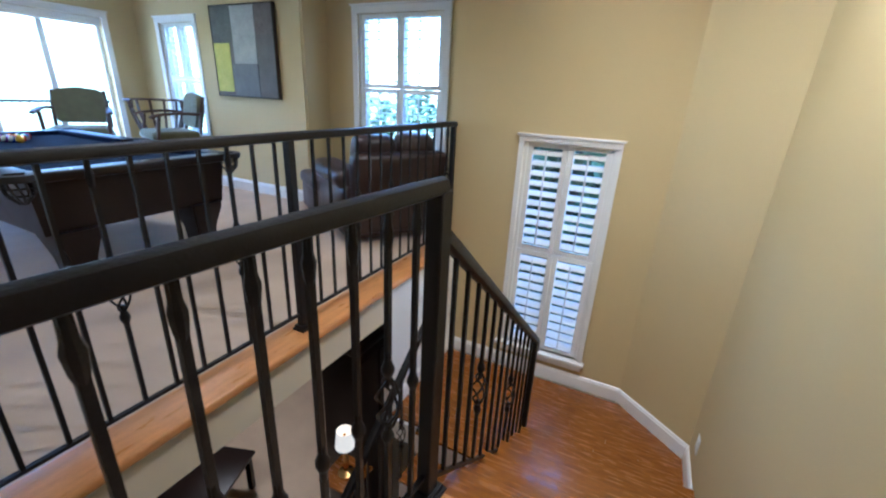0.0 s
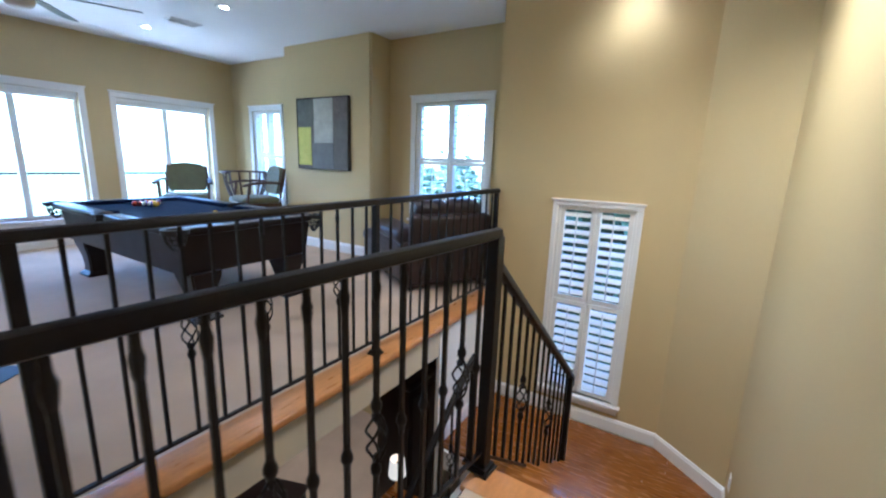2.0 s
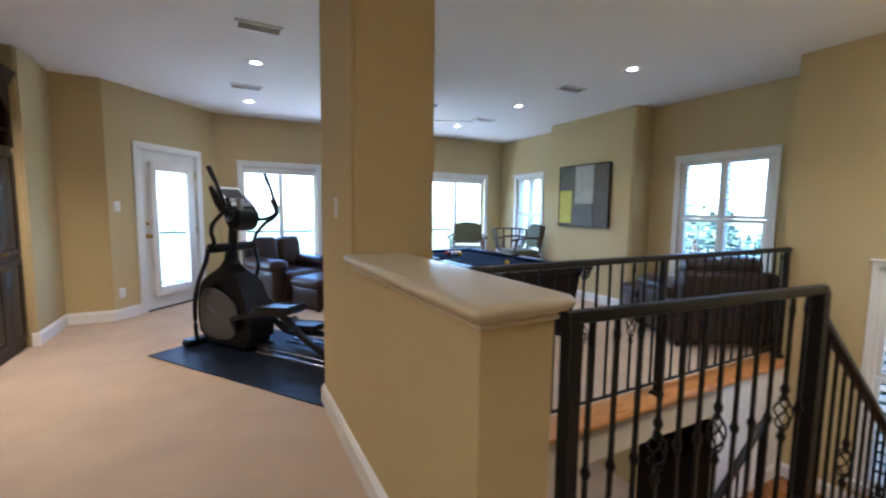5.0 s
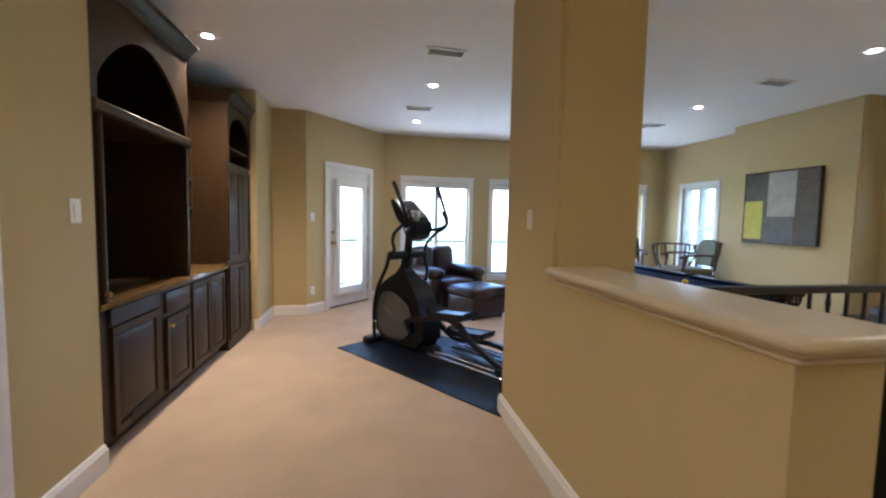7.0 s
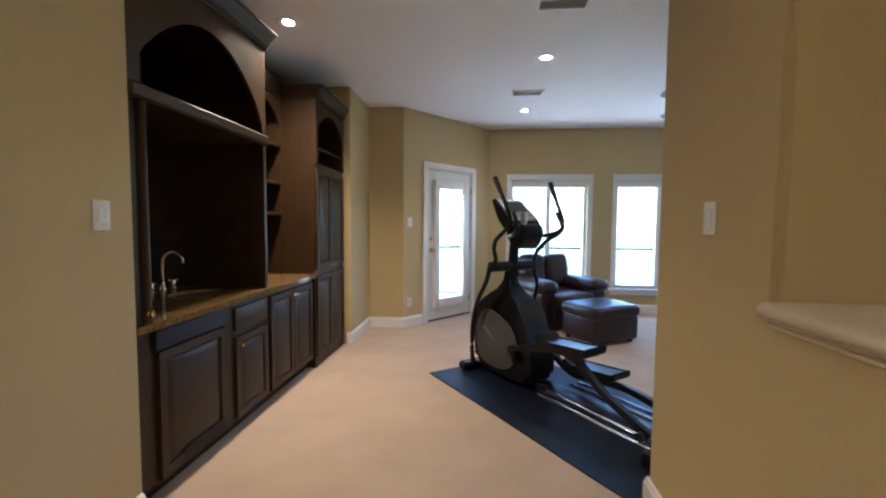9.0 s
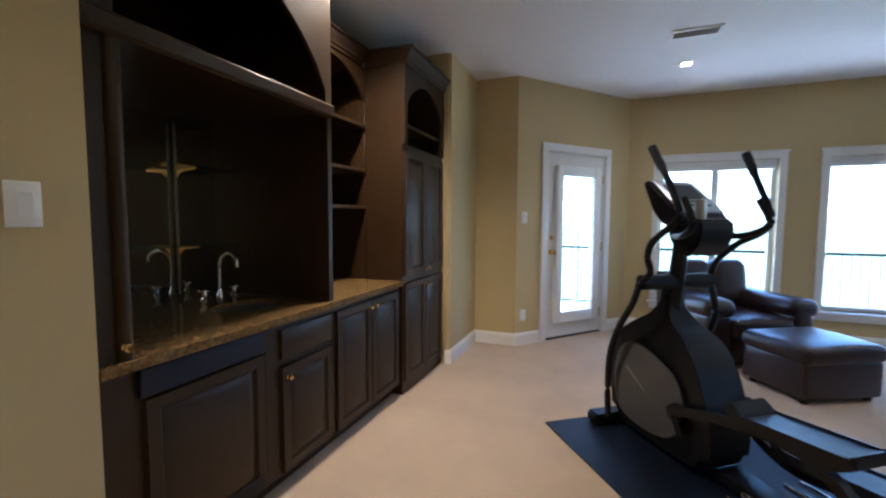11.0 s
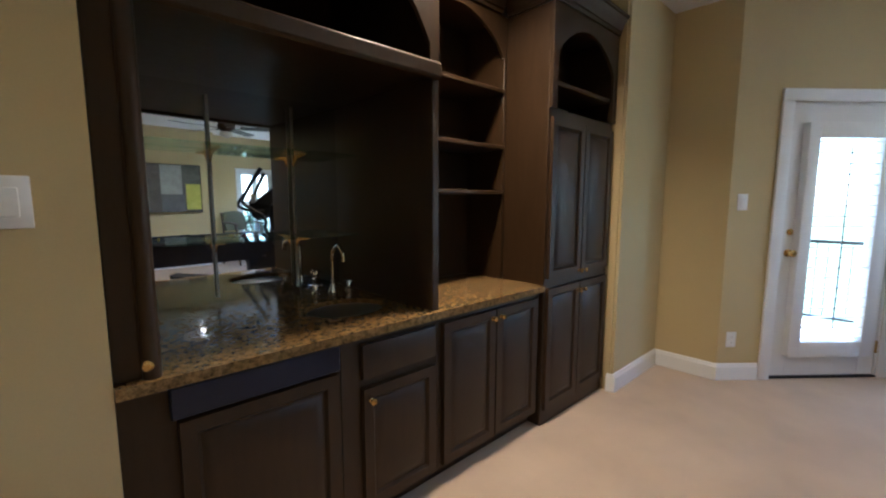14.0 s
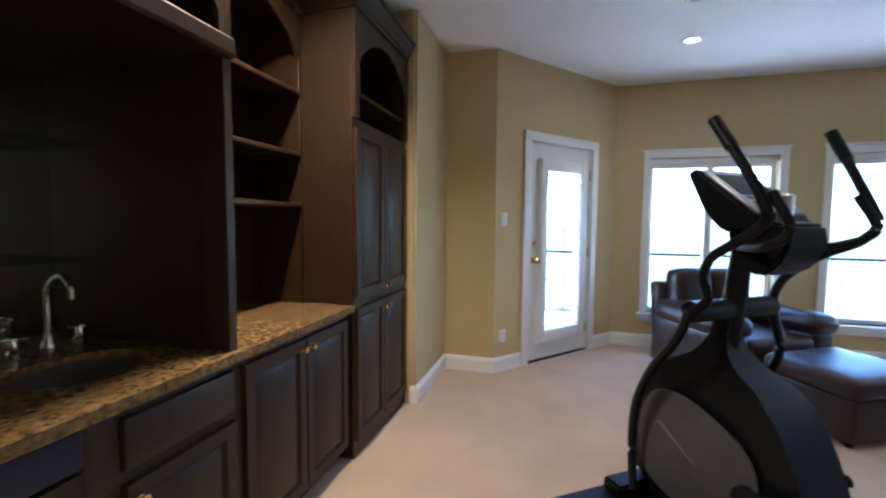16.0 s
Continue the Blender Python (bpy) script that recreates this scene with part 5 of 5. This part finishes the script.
fan = thing("ceiling_fan", pose(-3.90, 1.39, CEIL), "bronze ceiling fan with dark wooden blades at rest", "ceiling fan")
BRONZE = material("aged_bronze", (0.09, 0.06, 0.035), 0.35, metal=0.8, var=0.2)
b = bmesh.new()
lathe(b, [(0.02, -0.09), (0.05, -0.075), (0.065, -0.03), (0.068, -0.001)][::1], 20)
part("canopy", b, BRONZE, fan)
b = bmesh.new()
rod(b, (0, 0, -0.25), (0, 0, -0.07), 0.013)
part("downrod", b, BRONZE, fan)
b = bmesh.new()
lathe(b, [(0.03, -0.42), (0.09, -0.40), (0.12, -0.37), (0.125, -0.33), (0.11, -0.29), (0.06, -0.26), (0.025, -0.24)], 24)
part("motor", b, BRONZE, fan)
b = bmesh.new()
lathe(b, [(0.02, -0.50), (0.07, -0.485), (0.095, -0.455), (0.10, -0.425), (0.04, -0.42)], 24)
part("light_bowl", b, material("frosted_bowl", (0.7, 0.68, 0.62), 0.4, var=0.03), fan, "frosted glass bowl")
for i in range(5):
    w = 67 + 72 * i
    b = bmesh.new()
    box(b, 0.10, 0.22, -0.02, 0.02, -0.375, -0.367)
    part("blade_iron", b, BRONZE, fan, m=pose(0, 0, 0, 0, 0, w))
    b = bmesh.new()
    prism(b, [(0.20, -0.055), (0.24, -0.065), (0.70, -0.072), (0.76, -0.055), (0.78, 0), (0.76, 0.055), (0.70, 0.072), (0.24, 0.065), (0.20, 0.055)], -0.003, 0.003)
    part("blade", b, MAHOG, fan, m=pose(0, 0, -0.362, 0, 0, w) @ pose(0, 0, 0, 90 + 11))

# ---- switches and outlets ----
def plate(name, m, label, rocker=True):
    p = thing(name, m, label, "switch" if rocker else "outlet")
    part("plate", soft_box(-0.038, 0.038, 0.0005, 0.007, -0.06, 0.06, 0.003, 2), WHITE, p)
    if rocker:
        part("rocker", soft_box(-0.017, 0.017, 0.007, 0.012, -0.034, 0.034, 0.002, 1), WHITE, p)
    else:
        for z in (-0.022, 0.022):
            s_ = part("socket", soft_box(-0.016, 0.016, 0.007, 0.010, z - 0.014, z + 0.014, 0.004, 2), WHITE, p)
            b = bmesh.new()
            for x in (-0.006, 0.006):
                box(b, x - 0.001, x + 0.001, 0.0101, 0.0106, z - 0.004, z + 0.006)
            part("slot", b, BLACKP, s_, smooth=False)
    for z in (-0.05, 0.05):
        b = bmesh.new()
        rod(b, (0, 0.006, z), (0, 0.0078, z), 0.003, seg=8)
        part("screw", b, WHITE, p)


plate("light_switch", pose(-1.545, HY, 1.385), "white rocker light switch on the tan wall")
plate("light_switch", pose(-1.61, -0.06, 1.39, 0, 0, 180), "white rocker light switch on the column")
dw = math.degrees(math.atan2((A0 - A1).y, (A0 - A1).x))
pp = A0 + dd * 0.10
plate("light_switch", pose(pp.x, pp.y, 1.385, 0, 0, dw), "white rocker light switch beside the door")
plate("outlet", pose(pp.x, pp.y, 0.326, 0, 0, dw), "white power outlet above the baseboard", False)
plate("outlet", pose(EX, 3.45, LAND + 0.33, 0, 0, 90), "white power outlet near the landing", False)

# ---- storey below, seen through the stairwell ----
ck = thing("dark_cabinet", pose(-1.55, 3.35, LOW, 0, 0, 90), "tall dark wooden cabinet on the lower floor", "cabinet")
part("body", soft_box(-0.3, 0.3, -0.2, 0.2, 0.0, 2.2, 0.01, 2), MAHOG, ck)
part("cornice", soft_box(-0.34, 0.34, -0.24, 0.24, 2.2, 2.28, 0.02, 3), MAHOG, ck)
for s in (-1, 1):
    part("cabinet_door", soft_box(*sorted((s * 0.01, s * 0.27)), -0.215, -0.2, 0.15, 2.1, 0.006, 1), MAHOG, ck)
lp = thing("table_lamp", pose(-1.25, 2.75, -1.75), "lit cream drum table lamp on a wooden stand", "lamp")
b = bmesh.new()
lathe(b, [(0.08, 0.30), (0.065, 0.46), (0.06, 0.46), (0.075, 0.30)], 24)
part("shade", b, glow("lamp_shade_cloth", (0.75, 0.6, 0.38), 0.07), lp)
b = bmesh.new()
lathe(b, [(0.07, 0), (0.07, 0.015), (0.02, 0.04), (0.03, 0.14), (0.012, 0.26), (0.012, 0.42)], 16)
part("stem", b, BRASS, lp)
st_ = thing("lamp_stand", pose(-1.25, 2.75, LOW), "reddish wooden pedestal stand under the lamp", "stand")
part("top", soft_box(-0.16, 0.16, -0.16, 0.16, 1.22, 1.25, 0.006, 2), OAK, st_)
b = bmesh.new()
lathe(b, [(0.14, 0), (0.14, 0.03), (0.05, 0.08), (0.035, 0.6), (0.05, 1.15), (0.09, 1.22)], 16)
part("column", b, OAK, st_)

lt = thing("low_table", pose(-3.0, 2.45, LOW, 0, 0, 20), "dark square wooden table on the lower floor", "table")
part("tabletop", soft_box(-0.42, 0.42, -0.42, 0.42, 0.46, 0.50, 0.008, 2), MAHOG, lt)
for sx in (-1, 1):
    for sy in (-1, 1):
        part("leg", soft_box(sx * 0.36 - 0.03, sx * 0.36 + 0.03, sy * 0.36 - 0.03, sy * 0.36 + 0.03, 0, 0.46, 0.005, 1), MAHOG, lt)

# ---- outdoors ----
bm = bmesh.new()
box(bm, -9.0, -6.82, -6.0, 7.0, -0.45, -0.20)
solo("balcony", bm, DECK, "pale concrete balcony floor outside the windows", "balcony", kind="structure")
br = thing("balcony_railing", pose(0, 0, -0.20), "thin dark metal balcony railing", "railing")
b = bmesh.new()
box(b, -8.83, -8.78, -5.5, 6.9, 1.06, 1.10)
part("top_rail", b, IRON, br, smooth=False)
b = bmesh.new()
box(b, -8.82, -8.79, -5.5, 6.9, 0.08, 0.11)
part("bottom_rail", b, IRON, br, smooth=False)
bb = None
for i in range(110):
    y = -5.4 + i * 0.11
    if bb is None:
        b = bmesh.new()
        box(b, -0.004, 0.004, -0.004, 0.004, 0.11, 1.06)
        bb = part("baluster", b, IRON, br, m=pose(-8.805, y, 0), smooth=False)
    else:
        again("baluster", bb, br, pose(-8.805, y, 0))
bm = bmesh.new()
bmesh.ops.create_grid(bm, x_segments=1, y_segments=1, size=400)
solo("ground", bm, GRASS, "green lawn around the house", "ground", kind="structure", m=pose(0, 0, -3.6))
BARK = material("bark", (0.10, 0.075, 0.05), 0.9, var=0.3, scale=6, fine=40, bump=0.8)
LEAF = material("foliage", (0.055, 0.095, 0.06), 0.6, var=0.5, scale=1.2, fine=9)


def tree(x, y, h, r, seed, n=1500):
    rng = random.Random(seed)
    t = thing("tree", pose(x, y, -3.6), "leafy green tree in the garden", "tree", "garden trees")
    b = bmesh.new()
    sweep(b, curve_pts([(0, 0, 0), (0.1, 0.05, h * 0.25), (-0.05, 0.1, h * 0.5), (0.1, 0, h * 0.8)], 4), circle(0.16, 8))
    for i in range(7):
        a = rng.uniform(0, 6.28)
        z = h * rng.uniform(0.3, 0.7)
        rod(b, (0, 0, z), (math.cos(a) * r * 0.7, math.sin(a) * r * 0.7, z + h * 0.18), 0.06, 0.015, 6)
    part("trunk", b, BARK, t)
    vs, fs = [], []
    for i in range(n):
        while True:
            p = Vector((rng.uniform(-1, 1), rng.uniform(-1, 1), rng.uniform(-1, 1)))
            if 0.25 < p.length < 1 and noise.noise(p * 2.3 + Vector((seed, 0, 0))) > -0.12:
                break
        c = Vector((p.x * r, p.y * r, h * 0.62 + p.z * h * 0.4))
        q = Euler((rng.uniform(0, 6), rng.uniform(0, 6), rng.uniform(0, 6))).to_matrix()
        s = rng.uniform(0.09, 0.2)
        k = len(vs)
        for ux, uy in ((0, -1.3), (0.6, 0), (0, 1.3), (-0.6, 0)):
            vs.append(c + q @ Vector((ux * s, uy * s, 0.15 * s * abs(uy))))
        fs.append((k, k + 1, k + 2, k + 3))
    me = bpy.data.meshes.new("crown")
    me.from_pydata(vs, [], fs)
    me.materials.append(LEAF)
    o = new("crown", me)
    o.parent = t
    return t


for i, (x, y, h, r) in enumerate(((-7.5, 13.5, 5.2, 2.2), (-3.6, 12.6, 4.9, 2.0), (0.2, 10.5, 5.0, 1.5), (-1.9, 14, 5.5, 2.4), (0.9, 8.2, 3.3, 1.7), (-1.2, 8.6, 3.1, 1.7), (-0.5, 6.7, 5.4, 1.5))):
    tree(x, y, h, r, i + 1, 3500 if i == 6 else 1500)
